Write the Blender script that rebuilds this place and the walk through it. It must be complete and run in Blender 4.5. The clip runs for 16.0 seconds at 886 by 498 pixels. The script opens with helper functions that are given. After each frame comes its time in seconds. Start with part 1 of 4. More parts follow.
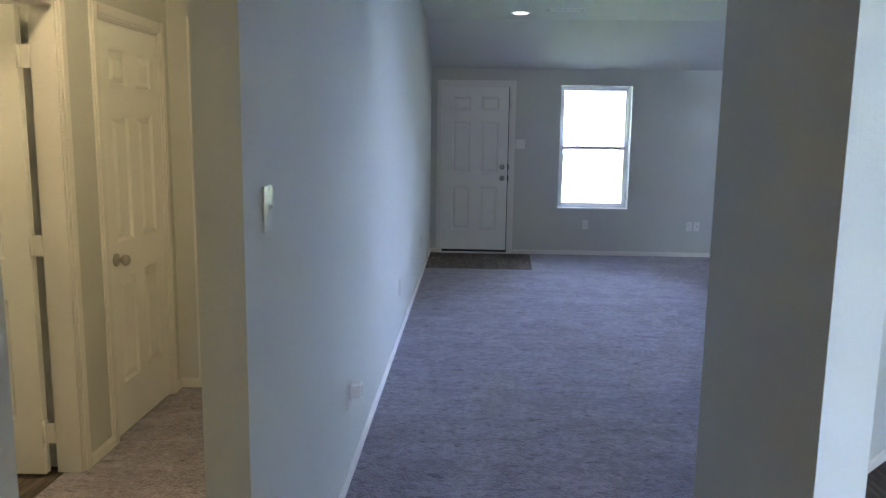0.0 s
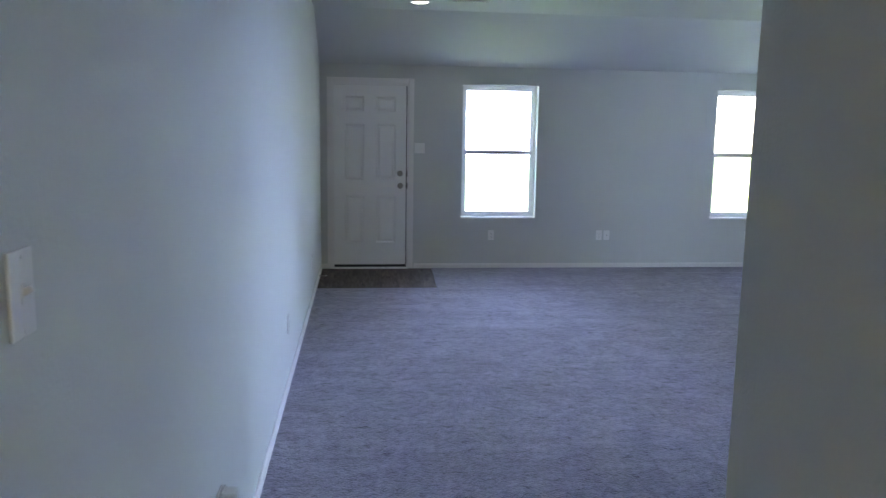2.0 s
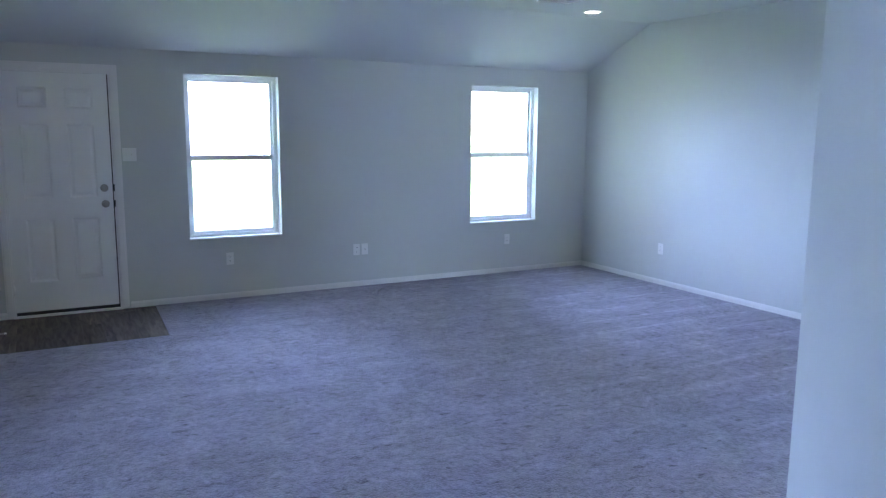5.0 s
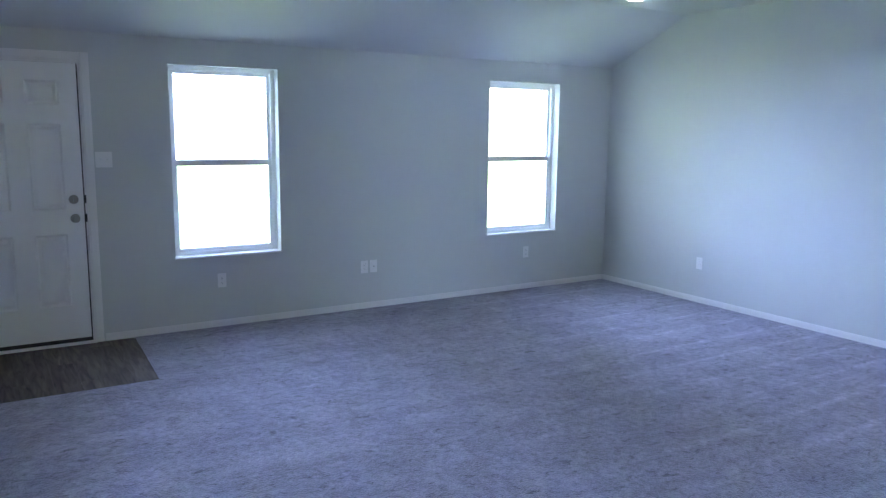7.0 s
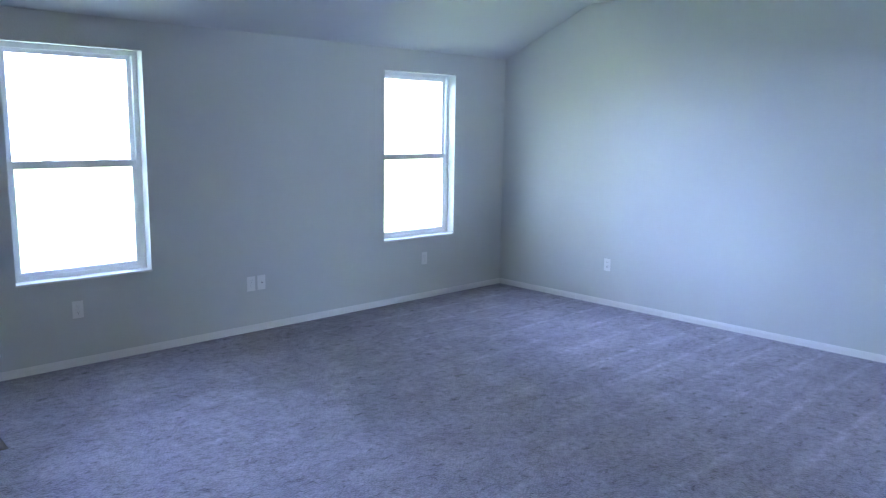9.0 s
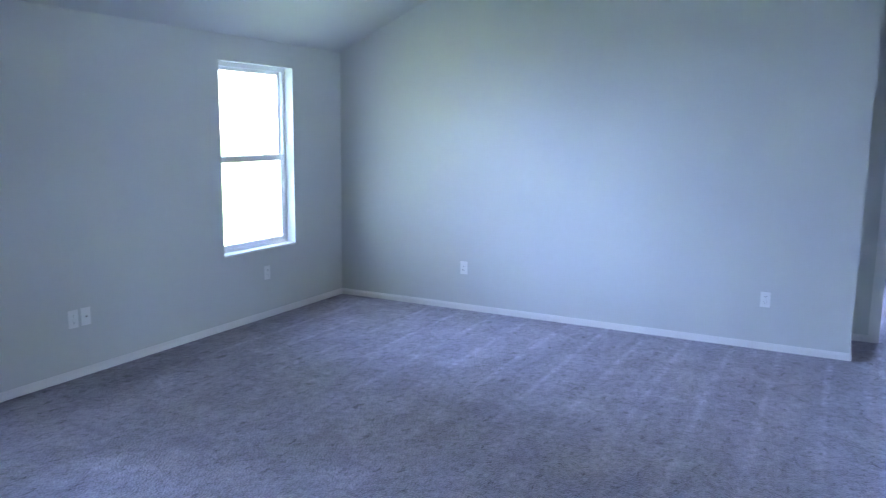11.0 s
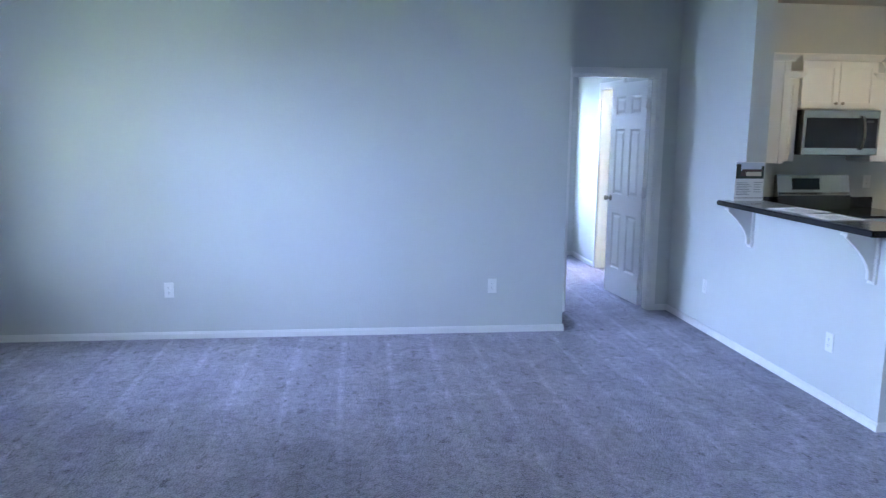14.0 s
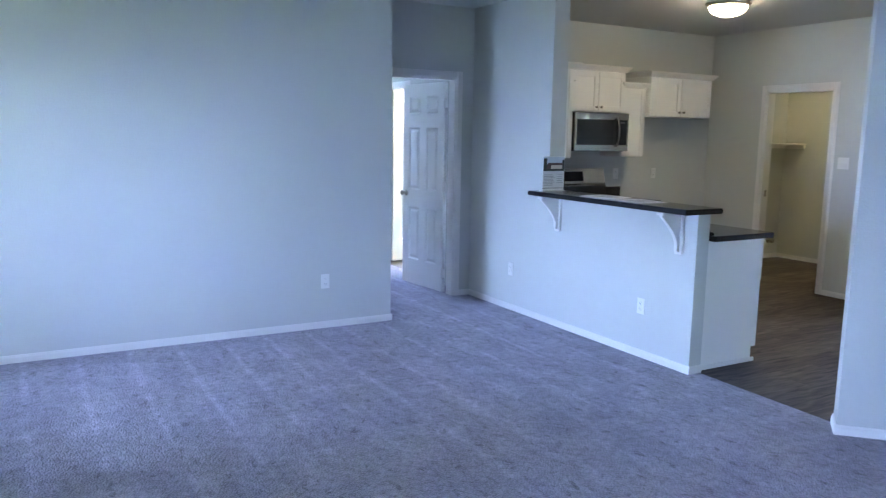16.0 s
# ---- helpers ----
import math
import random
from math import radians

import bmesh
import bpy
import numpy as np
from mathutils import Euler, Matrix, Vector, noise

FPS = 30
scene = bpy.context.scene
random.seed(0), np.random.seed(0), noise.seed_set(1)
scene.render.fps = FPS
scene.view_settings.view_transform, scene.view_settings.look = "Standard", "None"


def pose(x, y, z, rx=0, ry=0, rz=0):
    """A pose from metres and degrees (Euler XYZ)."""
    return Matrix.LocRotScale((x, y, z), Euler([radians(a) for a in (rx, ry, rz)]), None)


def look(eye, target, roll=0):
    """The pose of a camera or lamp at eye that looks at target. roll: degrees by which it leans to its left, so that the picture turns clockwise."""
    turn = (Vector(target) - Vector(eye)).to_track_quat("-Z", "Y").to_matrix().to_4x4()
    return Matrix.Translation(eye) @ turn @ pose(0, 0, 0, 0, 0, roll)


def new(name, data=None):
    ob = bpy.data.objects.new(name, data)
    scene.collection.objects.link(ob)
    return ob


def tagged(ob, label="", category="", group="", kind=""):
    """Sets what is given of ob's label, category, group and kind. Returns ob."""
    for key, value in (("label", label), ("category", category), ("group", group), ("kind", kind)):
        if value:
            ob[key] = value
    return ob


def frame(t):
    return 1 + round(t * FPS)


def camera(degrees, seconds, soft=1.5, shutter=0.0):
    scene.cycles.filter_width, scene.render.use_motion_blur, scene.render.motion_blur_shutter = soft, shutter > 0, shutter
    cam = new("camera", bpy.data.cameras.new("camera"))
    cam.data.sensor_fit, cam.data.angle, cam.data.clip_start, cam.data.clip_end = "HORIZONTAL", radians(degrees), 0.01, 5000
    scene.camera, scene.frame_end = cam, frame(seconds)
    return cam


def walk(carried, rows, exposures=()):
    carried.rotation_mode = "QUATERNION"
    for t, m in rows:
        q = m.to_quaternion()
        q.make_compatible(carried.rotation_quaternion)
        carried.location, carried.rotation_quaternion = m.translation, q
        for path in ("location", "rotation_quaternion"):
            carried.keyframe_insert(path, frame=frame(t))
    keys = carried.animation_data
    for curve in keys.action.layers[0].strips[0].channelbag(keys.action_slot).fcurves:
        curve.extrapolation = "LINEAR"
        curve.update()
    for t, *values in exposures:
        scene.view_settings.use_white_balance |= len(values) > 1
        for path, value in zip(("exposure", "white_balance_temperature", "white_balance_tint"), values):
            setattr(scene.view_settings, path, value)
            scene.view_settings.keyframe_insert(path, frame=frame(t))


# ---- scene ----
cam = camera(60.3, 16.0, soft=1.3, shutter=0.3)
PATH = [
    (0, (0.513, 0.035, 1.519), (0.441, 2.01, 1.21), 0.8),
    (0.5, (0.487, 0.249, 1.529), (0.431, 2.224, 1.221), 0.8),
    (1, (0.475, 0.485, 1.526), (0.464, 2.461, 1.219), 0.8),
    (1.5, (0.468, 0.718, 1.528), (0.539, 2.693, 1.223), 0.9),
    (2, (0.431, 0.919, 1.528), (0.648, 2.884, 1.228), 0.9),
    (2.5, (0.392, 1.129, 1.544), (0.794, 3.065, 1.243), 0.8),
    (3, (0.404, 1.357, 1.568), (0.946, 3.258, 1.266), 0.7),
    (3.5, (0.405, 1.561, 1.569), (1.063, 3.425, 1.265), 0.5),
    (4, (0.407, 1.791, 1.574), (1.188, 3.607, 1.27), 0.4),
    (4.2, (0.401, 1.885, 1.577), (1.223, 3.683, 1.272), 0.4),
    (6.5, (0.259, 3.148, 1.607), (1.27, 4.845, 1.297), 0.6),
    (7, (0.252, 3.409, 1.617), (1.294, 5.087, 1.304), 0.7),
    (7.5, (0.248, 3.643, 1.628), (1.39, 5.255, 1.312), 0.7),
    (8, (0.243, 3.864, 1.619), (1.482, 5.402, 1.3), 0.8),
    (10.5, (0.19, 5.077, 1.595), (1.825, 6.185, 1.281), 0.7),
    (11, (0.165, 5.309, 1.589), (1.916, 6.223, 1.275), 0.7),
    (11.5, (0.188, 5.569, 1.574), (2.033, 6.275, 1.262), 0.7),
    (12, (0.213, 5.838, 1.566), (2.114, 6.378, 1.252), 0.7),
    (12.5, (0.198, 6.115, 1.566), (2.145, 6.456, 1.258), 0.9),
    (13, (0.188, 6.388, 1.592), (2.161, 6.492, 1.279), 0.9),
    (13.5, (0.242, 6.609, 1.584), (2.216, 6.529, 1.272), 0.8),
    (14, (0.305, 6.821, 1.596), (2.266, 6.588, 1.283), 0.6),
    (14.5, (0.344, 7.053, 1.588), (2.269, 6.614, 1.275), 0.5),
    (15, (0.358, 7.292, 1.589), (2.231, 6.667, 1.276), 0.5),
    (15.5, (0.417, 7.543, 1.578), (2.224, 6.743, 1.269), 0.7),
    (16, (0.477, 7.844, 1.545), (2.199, 6.873, 1.247), 1.0),
]
WIN_SKY = (0.39, 0.54, 1.0)
walk(cam, [(t, look(eye, target, roll)) for t, eye, target, roll in PATH], exposures=[(0.0, 4.95, 7150, 10), (1.5, 4.95, 7150, 10), (3.5, 5.0, 6500, 10), (6.5, 5.02, 6350, 10), (16.0, 5.05, 6250, 10)])

# ---- world, sun, large lights ----
world = bpy.data.worlds.new("sky")
scene.world = world
world.use_nodes = True
wn = world.node_tree
sky = wn.nodes.new("ShaderNodeTexSky")
sky.sky_type, sky.sun_disc = "NISHITA", False
sky.sun_elevation, sky.sun_rotation = radians(58), radians(-93)
wn.links.new(sky.outputs[0], wn.nodes["Background"].inputs[0])
wn.nodes["Background"].inputs[1].default_value = 0.15

sun = new("sun", bpy.data.lights.new("sun", "SUN"))
sun.data.energy, sun.data.angle, sun.data.color = 5.0, radians(0.5), (1.0, 0.95, 0.88)
sun.matrix_world = look((0, 0, 0), (0.52, 0.03, -0.85))


def window_lamp(name, x, y, z, w, h, toward, watts, colour=WIN_SKY):
    lamp = bpy.data.lights.new(name, "AREA")
    lamp.shape, lamp.size, lamp.size_y, lamp.energy, lamp.color = "RECTANGLE", w, h, watts, colour
    ob = new(name, lamp)
    ob.matrix_world = look((x, y, z), (x + toward[0], y + toward[1], z + toward[2]))
    return ob


window_lamp("horizon_sky", 3.5, 20.0, 3.6, 9.0, 5.4, (0, -1, -0.15), 368)
window_lamp("window_sky", 12.0, 5.2, 2.6, 4.2, 3.4, (-1, -0.1, -0.15), 72)
window_lamp("patio_sky", 3.0, -4.2, 2.0, 3.4, 2.8, (0, 1, -0.15), 21)


# ---- materials ----
def mat(name, colour, rough=0.6, metal=0.0, bump=0.0, scale=60.0, vary=0.06, scale2=3.0, coat=0.0, dist=0.002, spec=0.5):
    m = bpy.data.materials.new(name)
    m.use_nodes = True
    n, l = m.node_tree.nodes, m.node_tree.links
    b = n["Principled BSDF"]
    b.inputs["Roughness"].default_value, b.inputs["Metallic"].default_value = rough, metal
    b.inputs["Coat Weight"].default_value = coat
    b.inputs["Specular IOR Level"].default_value = spec
    tc = n.new("ShaderNodeTexCoord")
    big, small = n.new("ShaderNodeTexNoise"), n.new("ShaderNodeTexNoise")
    big.inputs["Scale"].default_value, small.inputs["Scale"].default_value = scale2, scale
    big.inputs["Detail"].default_value, small.inputs["Detail"].default_value = 4, 3
    l.new(tc.outputs["Object"], big.inputs["Vector"])
    l.new(tc.outputs["Object"], small.inputs["Vector"])
    mix = n.new("ShaderNodeMix")
    mix.data_type = "RGBA"
    mix.inputs[6].default_value = (*[c * (1 - vary) for c in colour], 1)
    mix.inputs[7].default_value = (*[min(1, c * (1 + vary)) for c in colour], 1)
    add = n.new("ShaderNodeMath")
    add.operation = "MULTIPLY_ADD"
    add.inputs[1].default_value, add.inputs[2].default_value = 0.4, 0.0
    l.new(small.outputs["Fac"], add.inputs[0])
    add2 = n.new("ShaderNodeMath")
    add2.operation = "MULTIPLY_ADD"
    add2.inputs[1].default_value = 0.6
    l.new(big.outputs["Fac"], add2.inputs[0])
    l.new(add.outputs[0], add2.inputs[2])
    l.new(add2.outputs[0], mix.inputs[0])
    l.new(mix.outputs[2], b.inputs["Base Color"])
    if bump:
        bp = n.new("ShaderNodeBump")
        bp.inputs["Strength"].default_value, bp.inputs["Distance"].default_value = bump, dist
        l.new(small.outputs["Fac"], bp.inputs["Height"])
        l.new(bp.outputs[0], b.inputs["Normal"])
    return m


def glowing(name, colour, strength):
    m = bpy.data.materials.new(name)
    m.use_nodes = True
    b = m.node_tree.nodes["Principled BSDF"]
    b.inputs["Base Color"].default_value = (*colour, 1)
    b.inputs["Emission Color"].default_value = (*colour, 1)
    b.inputs["Emission Strength"].default_value = strength
    return m


WALL = mat("wall_paint", (0.575, 0.59, 0.567), 0.85, bump=0.55, scale=95, vary=0.035, dist=0.003, spec=0.15)
CEIL = mat("ceiling_paint", (0.58, 0.59, 0.59), 0.9, bump=0.5, scale=110, vary=0.03, dist=0.002, spec=0.15)
TRIM = mat("white_trim_paint", (0.75, 0.74, 0.72), 0.35, bump=0.05, scale=90, vary=0.03)
DOOR = mat("white_door_paint", (0.80, 0.80, 0.78), 0.32, bump=0.12, scale=140, vary=0.03, dist=0.0008)
CAB = mat("white_cabinet_paint", (0.80, 0.79, 0.76), 0.38, bump=0.04, scale=80, vary=0.03)


def vinyl_material():
    m = mat("white_vinyl", (0.82, 0.83, 0.84), 0.3, vary=0.02)
    n, l = m.node_tree.nodes, m.node_tree.links
    # slight translucency lets backlit frames glow, in place of lens bloom
    t, mix = n.new("ShaderNodeBsdfTranslucent"), n.new("ShaderNodeMixShader")
    t.inputs[0].default_value = (0.85, 0.87, 0.9, 1)
    mix.inputs[0].default_value = 0.06
    l.new(n["Principled BSDF"].outputs[0], mix.inputs[1])
    l.new(t.outputs[0], mix.inputs[2])
    l.new(mix.outputs[0], n["Material Output"].inputs[0])
    return m


VINYL = vinyl_material()
PLATE = mat("white_plastic", (0.82, 0.82, 0.80), 0.25, vary=0.01)
SLOT = mat("dark_slot", (0.03, 0.03, 0.03), 0.5)
NICKEL = mat("satin_nickel", (0.36, 0.34, 0.31), 0.32, metal=1.0, vary=0.05)
STEEL = mat("stainless_steel", (0.34, 0.32, 0.29), 0.24, metal=1.0, vary=0.06, scale2=1.5)
BLACKGL = mat("black_glass", (0.012, 0.012, 0.014), 0.06, vary=0.1, spec=0.25)
BLACK = mat("black_enamel", (0.02, 0.02, 0.02), 0.25, vary=0.1)
GRANITE = mat("black_granite_laminate", (0.014, 0.014, 0.017), 0.11, bump=0.02, scale=260, vary=0.6, scale2=120)
RUBBER = mat("dark_weatherstrip", (0.03, 0.028, 0.026), 0.7)
BRONZE = mat("threshold_aluminium", (0.30, 0.29, 0.27), 0.4, metal=1.0)
PAPER = mat("white_paper", (0.82, 0.82, 0.82), 0.7, vary=0.02)
INK = mat("grey_ink", (0.30, 0.30, 0.32), 0.8)
PHOTO_SKY = mat("photo_blue", (0.60, 0.66, 0.74), 0.5, vary=0.2, scale2=20)
PHOTO_DARK = mat("photo_dark_green", (0.035, 0.045, 0.03), 0.5, vary=0.4, scale2=60)
PHOTO_WALL = mat("photo_cream", (0.66, 0.58, 0.46), 0.5, vary=0.1)
PHOTO_ROOF = mat("photo_brown", (0.10, 0.06, 0.05), 0.5, vary=0.2)
MORTAR = mat("mortar", (0.42, 0.40, 0.37), 0.9, bump=0.4, scale=200)
GRASS = mat("lawn", (0.12, 0.185, 0.06), 0.9, bump=0.8, scale=40, vary=0.35, scale2=0.6, dist=0.02)
SUBFLOOR = mat("subfloor", (0.25, 0.24, 0.22), 0.9)
LED = glowing("led_lens", (1.0, 0.97, 0.92), 0.9)
DOME = glowing("dome_glass", (1.0, 0.79, 0.48), 1.75)
DOME_DIM = glowing("dome_glass_dim", (1.0, 0.78, 0.40), 1.5)
DOME_HALL = glowing("dome_glass_warm", (1.0, 0.79, 0.47), 2.4)
DOME_BATH = glowing("dome_glass_bath", (1.0, 0.80, 0.52), 9.0)


def brick_material():
    m = mat("brick", (0.34, 0.22, 0.17), 0.85, bump=0.5, scale=120, vary=0.2)
    n, l = m.node_tree.nodes, m.node_tree.links
    info, hsv = n.new("ShaderNodeObjectInfo"), n.new("ShaderNodeHueSaturation")
    mr = n.new("ShaderNodeMapRange")
    mr.inputs[3].default_value, mr.inputs[4].default_value = 0.7, 1.35
    l.new(info.outputs["Random"], mr.inputs[0])
    l.new(mr.outputs[0], hsv.inputs["Value"])
    b = n["Principled BSDF"]
    l.new(b.inputs["Base Color"].links[0].from_socket, hsv.inputs["Color"])
    l.new(hsv.outputs[0], b.inputs["Base Color"])
    return m


def plank_material():
    m = bpy.data.materials.new("wood_look_vinyl")
    m.use_nodes = True
    n, l = m.node_tree.nodes, m.node_tree.links
    b = n["Principled BSDF"]
    b.inputs["Roughness"].default_value = 0.62
    b.inputs["Specular IOR Level"].default_value = 0.25
    tc, mp, info = n.new("ShaderNodeTexCoord"), n.new("ShaderNodeMapping"), n.new("ShaderNodeObjectInfo")
    mp.inputs["Scale"].default_value = (14, 1.6, 1)
    off = n.new("ShaderNodeVectorMath")
    off.operation = "SCALE"
    off.inputs["Scale"].default_value = 37.0
    l.new(info.outputs["Random"], off.inputs[0])
    l.new(off.outputs[0], mp.inputs["Location"])
    l.new(tc.outputs["Object"], mp.inputs["Vector"])
    grain = n.new("ShaderNodeTexNoise")
    grain.inputs["Scale"].default_value, grain.inputs["Detail"].default_value, grain.inputs["Distortion"].default_value = 2.2, 6, 0.8
    l.new(mp.outputs[0], grain.inputs["Vector"])
    ramp = n.new("ShaderNodeValToRGB")
    e = ramp.color_ramp.elements
    e[0].position, e[0].color = 0.28, (0.036, 0.029, 0.025, 1)
    e[1].position, e[1].color = 0.72, (0.165, 0.130, 0.108, 1)
    l.new(grain.outputs["Fac"], ramp.inputs[0])
    hsv, mr = n.new("ShaderNodeHueSaturation"), n.new("ShaderNodeMapRange")
    mr.inputs[3].default_value, mr.inputs[4].default_value = 0.75, 1.25
    l.new(info.outputs["Random"], mr.inputs[0])
    l.new(mr.outputs[0], hsv.inputs["Value"])
    l.new(ramp.outputs[0], hsv.inputs["Color"])
    l.new(hsv.outputs[0], b.inputs["Base Color"])
    bp = n.new("ShaderNodeBump")
    bp.inputs["Strength"].default_value, bp.inputs["Distance"].default_value = 0.25, 0.001
    l.new(grain.outputs["Fac"], bp.inputs["Height"])
    l.new(bp.outputs[0], b.inputs["Normal"])
    return m


def carpet_material():
    m = bpy.data.materials.new("plush_carpet")
    m.use_nodes = True
    n, l = m.node_tree.nodes, m.node_tree.links
    b = n["Principled BSDF"]
    b.inputs["Roughness"].default_value = 0.95
    b.inputs["Specular IOR Level"].default_value = 0.1
    b.inputs["Sheen Weight"].default_value = 0.35
    b.inputs["Sheen Roughness"].default_value = 0.5
    tc = n.new("ShaderNodeTexCoord")

    def noisy(scale, detail, distortion=0.0, stretch=None):
        t = n.new("ShaderNodeTexNoise")
        t.inputs["Scale"].default_value, t.inputs["Detail"].default_value, t.inputs["Distortion"].default_value = scale, detail, distortion
        if stretch:
            mp = n.new("ShaderNodeMapping")
            mp.inputs["Scale"].default_value = stretch
            l.new(tc.outputs["Object"], mp.inputs["Vector"])
            l.new(mp.outputs[0], t.inputs["Vector"])
        else:
            l.new(tc.outputs["Object"], t.inputs["Vector"])
        return t

    clump, patch = noisy(24, 8, 0.2), noisy(4.6, 6, 0.8)
    clump.inputs["Roughness"].default_value = 0.72
    patch.inputs["Roughness"].default_value = 0.6
    tuft = n.new("ShaderNodeTexVoronoi")
    tuft.inputs["Scale"].default_value = 95
    l.new(tc.outputs["Object"], tuft.inputs["Vector"])
    stripe = noisy(1.0, 2, 0.3, (0.5, 7.0, 1))

    def ramp(src, p0, c0, p1, c1):
        r = n.new("ShaderNodeMapRange")
        for i, v in zip(range(1, 5), (p0, p1, c0, c1)):
            r.inputs[i].default_value = v
        l.new(src, r.inputs[0])
        return r.outputs[0]

    def mul(a, c):
        r = n.new("ShaderNodeMath")
        r.operation = "MULTIPLY"
        l.new(a, r.inputs[0])
        l.new(c, r.inputs[1])
        return r.outputs[0]

    # shade in the gaps between tufts is put into the base colour
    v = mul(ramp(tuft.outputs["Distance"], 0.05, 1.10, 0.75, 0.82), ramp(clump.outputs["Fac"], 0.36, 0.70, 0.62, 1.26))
    # small creases where the pile parts, their shade painted into the colour
    crease_shade = noisy(17, 3, 0.6, (0.7, 1.3, 1))
    v = mul(v, ramp(crease_shade.outputs["Fac"], 0.30, 0.50, 0.40, 1.0))
    v = mul(v, ramp(patch.outputs["Fac"], 0.42, 0.90, 0.62, 1.18))
    v = mul(v, ramp(stripe.outputs["Fac"], 0.40, 0.94, 0.66, 1.10))
    # pale vacuum lines that run from the bare wall into the room
    wave, sep = n.new("ShaderNodeTexWave"), n.new("ShaderNodeSeparateXYZ")
    wave.bands_direction = "Y"
    for key, value in (("Scale", 0.98), ("Distortion", 0.7), ("Detail", 1.5), ("Detail Scale", 0.5)):
        wave.inputs[key].default_value = value
    l.new(tc.outputs["Object"], wave.inputs["Vector"])
    l.new(tc.outputs["Object"], sep.inputs[0])
    line = mul(ramp(wave.outputs["Fac"], 0.93, 0.0, 1.0, 0.30), ramp(sep.outputs["X"], 2.8, 0.0, 4.6, 1.0))
    broken = mul(line, ramp(patch.outputs["Fac"], 0.38, 0.35, 0.50, 1.0))
    plus = n.new("ShaderNodeMath")
    plus.operation = "ADD"
    plus.inputs[1].default_value = 1.0
    l.new(broken, plus.inputs[0])
    v = mul(v, plus.outputs[0])
    col = n.new("ShaderNodeVectorMath")
    col.operation = "SCALE"
    col.inputs[0].default_value = (0.288, 0.268, 0.336)
    l.new(v, col.inputs["Scale"])
    l.new(col.outputs[0], b.inputs["Base Color"])
    h = n.new("ShaderNodeMath")
    h.operation = "SUBTRACT"
    l.new(clump.outputs["Fac"], h.inputs[0])
    l.new(tuft.outputs["Distance"], h.inputs[1])
    bp = n.new("ShaderNodeBump")
    bp.inputs["Strength"].default_value, bp.inputs["Distance"].default_value = 0.9, 0.012
    l.new(h.outputs[0], bp.inputs["Height"])
    l.new(bp.outputs[0], b.inputs["Normal"])
    return m


def glass_material():
    m = bpy.data.materials.new("window_glass")
    m.use_nodes = True
    b = m.node_tree.nodes["Principled BSDF"]
    b.inputs["Transmission Weight"].default_value, b.inputs["Roughness"].default_value, b.inputs["IOR"].default_value = 1.0, 0.0, 1.45
    return m


BRICK, PLANK, CARPET, GLASS = brick_material(), plank_material(), carpet_material(), glass_material()


# ---- mesh helpers ----
def box(bm, x0, x1, y0, y1, z0, z1):
    v = [bm.verts.new((x, y, z)) for z in (z0, z1) for x, y in ((x0, y0), (x1, y0), (x1, y1), (x0, y1))]
    for f in ((3, 2, 1, 0), (4, 5, 6, 7), (0, 1, 5, 4), (1, 2, 6, 5), (2, 3, 7, 6), (3, 0, 4, 7)):
        bm.faces.new([v[i] for i in f])


def boxes(*rows, bevel=0.0):
    bm = bmesh.new()
    for r in rows:
        box(bm, *r)
    if bevel:
        bmesh.ops.bevel(bm, geom=bm.edges[:], offset=bevel, segments=2, profile=0.5, affect="EDGES")
    return bm


def prism(poly, lo, hi, axis="z", bevel=0.0):
    """A polygon carried from lo to hi along an axis; its corners are the two other coordinates in order."""
    bm = bmesh.new()

    def p(a, b, c):
        return {"z": (a, b, c), "x": (c, a, b), "y": (a, c, b)}[axis]

    low, high = [bm.verts.new(p(a, b, lo)) for a, b in poly], [bm.verts.new(p(a, b, hi)) for a, b in poly]
    bm.faces.new(low[::-1])
    bm.faces.new(high)
    for i in range(len(poly)):
        j = (i + 1) % len(poly)
        bm.faces.new((low[i], low[j], high[j], high[i]))
    bmesh.ops.recalc_face_normals(bm, faces=bm.faces[:])
    if bevel:
        side = [e for e in bm.edges if abs((e.verts[0].co - e.verts[1].co)["xyz".index(axis)]) > 1e-4]
        bmesh.ops.bevel(bm, geom=side, offset=bevel, segments=3, profile=0.5, affect="EDGES")
    return bm


def lathe(profile, segments=24, m=Matrix()):
    """A turned shape round z from (radius, height) pairs."""
    bm = bmesh.new()
    rings = []
    for r, h in profile:
        rings.append([bm.verts.new(m @ Vector((max(r, 1e-4) * math.cos(a), max(r, 1e-4) * math.sin(a), h)))
                      for a in (2 * math.pi * i / segments for i in range(segments))])
    for a, b in zip(rings, rings[1:]):
        for i in range(segments):
            j = (i + 1) % segments
            bm.faces.new((a[i], a[j], b[j], b[i])).smooth = True
    bm.faces.new(rings[0][::-1])
    bm.faces.new(rings[-1])
    bmesh.ops.recalc_face_normals(bm, faces=bm.faces[:])
    return bm


def part(name, bm, material, parent=None, label=""):
    me = bpy.data.meshes.new(name)
    bm.to_mesh(me)
    bm.free()
    me.materials.append(material)
    ob = new(name, me)
    if parent:
        ob.parent = parent
    if label:
        ob["label"] = label
    return ob


def thing(name, label, category, group="", m=None, kind=""):
    ob = new(name)
    ob.empty_display_size = 0.1
    if m is not None:
        ob.matrix_world = m
    return tagged(ob, label, category, group, kind)


def structure(name, bm, material, label, category):
    return tagged(part(name, bm, material), label, category, "", "structure")


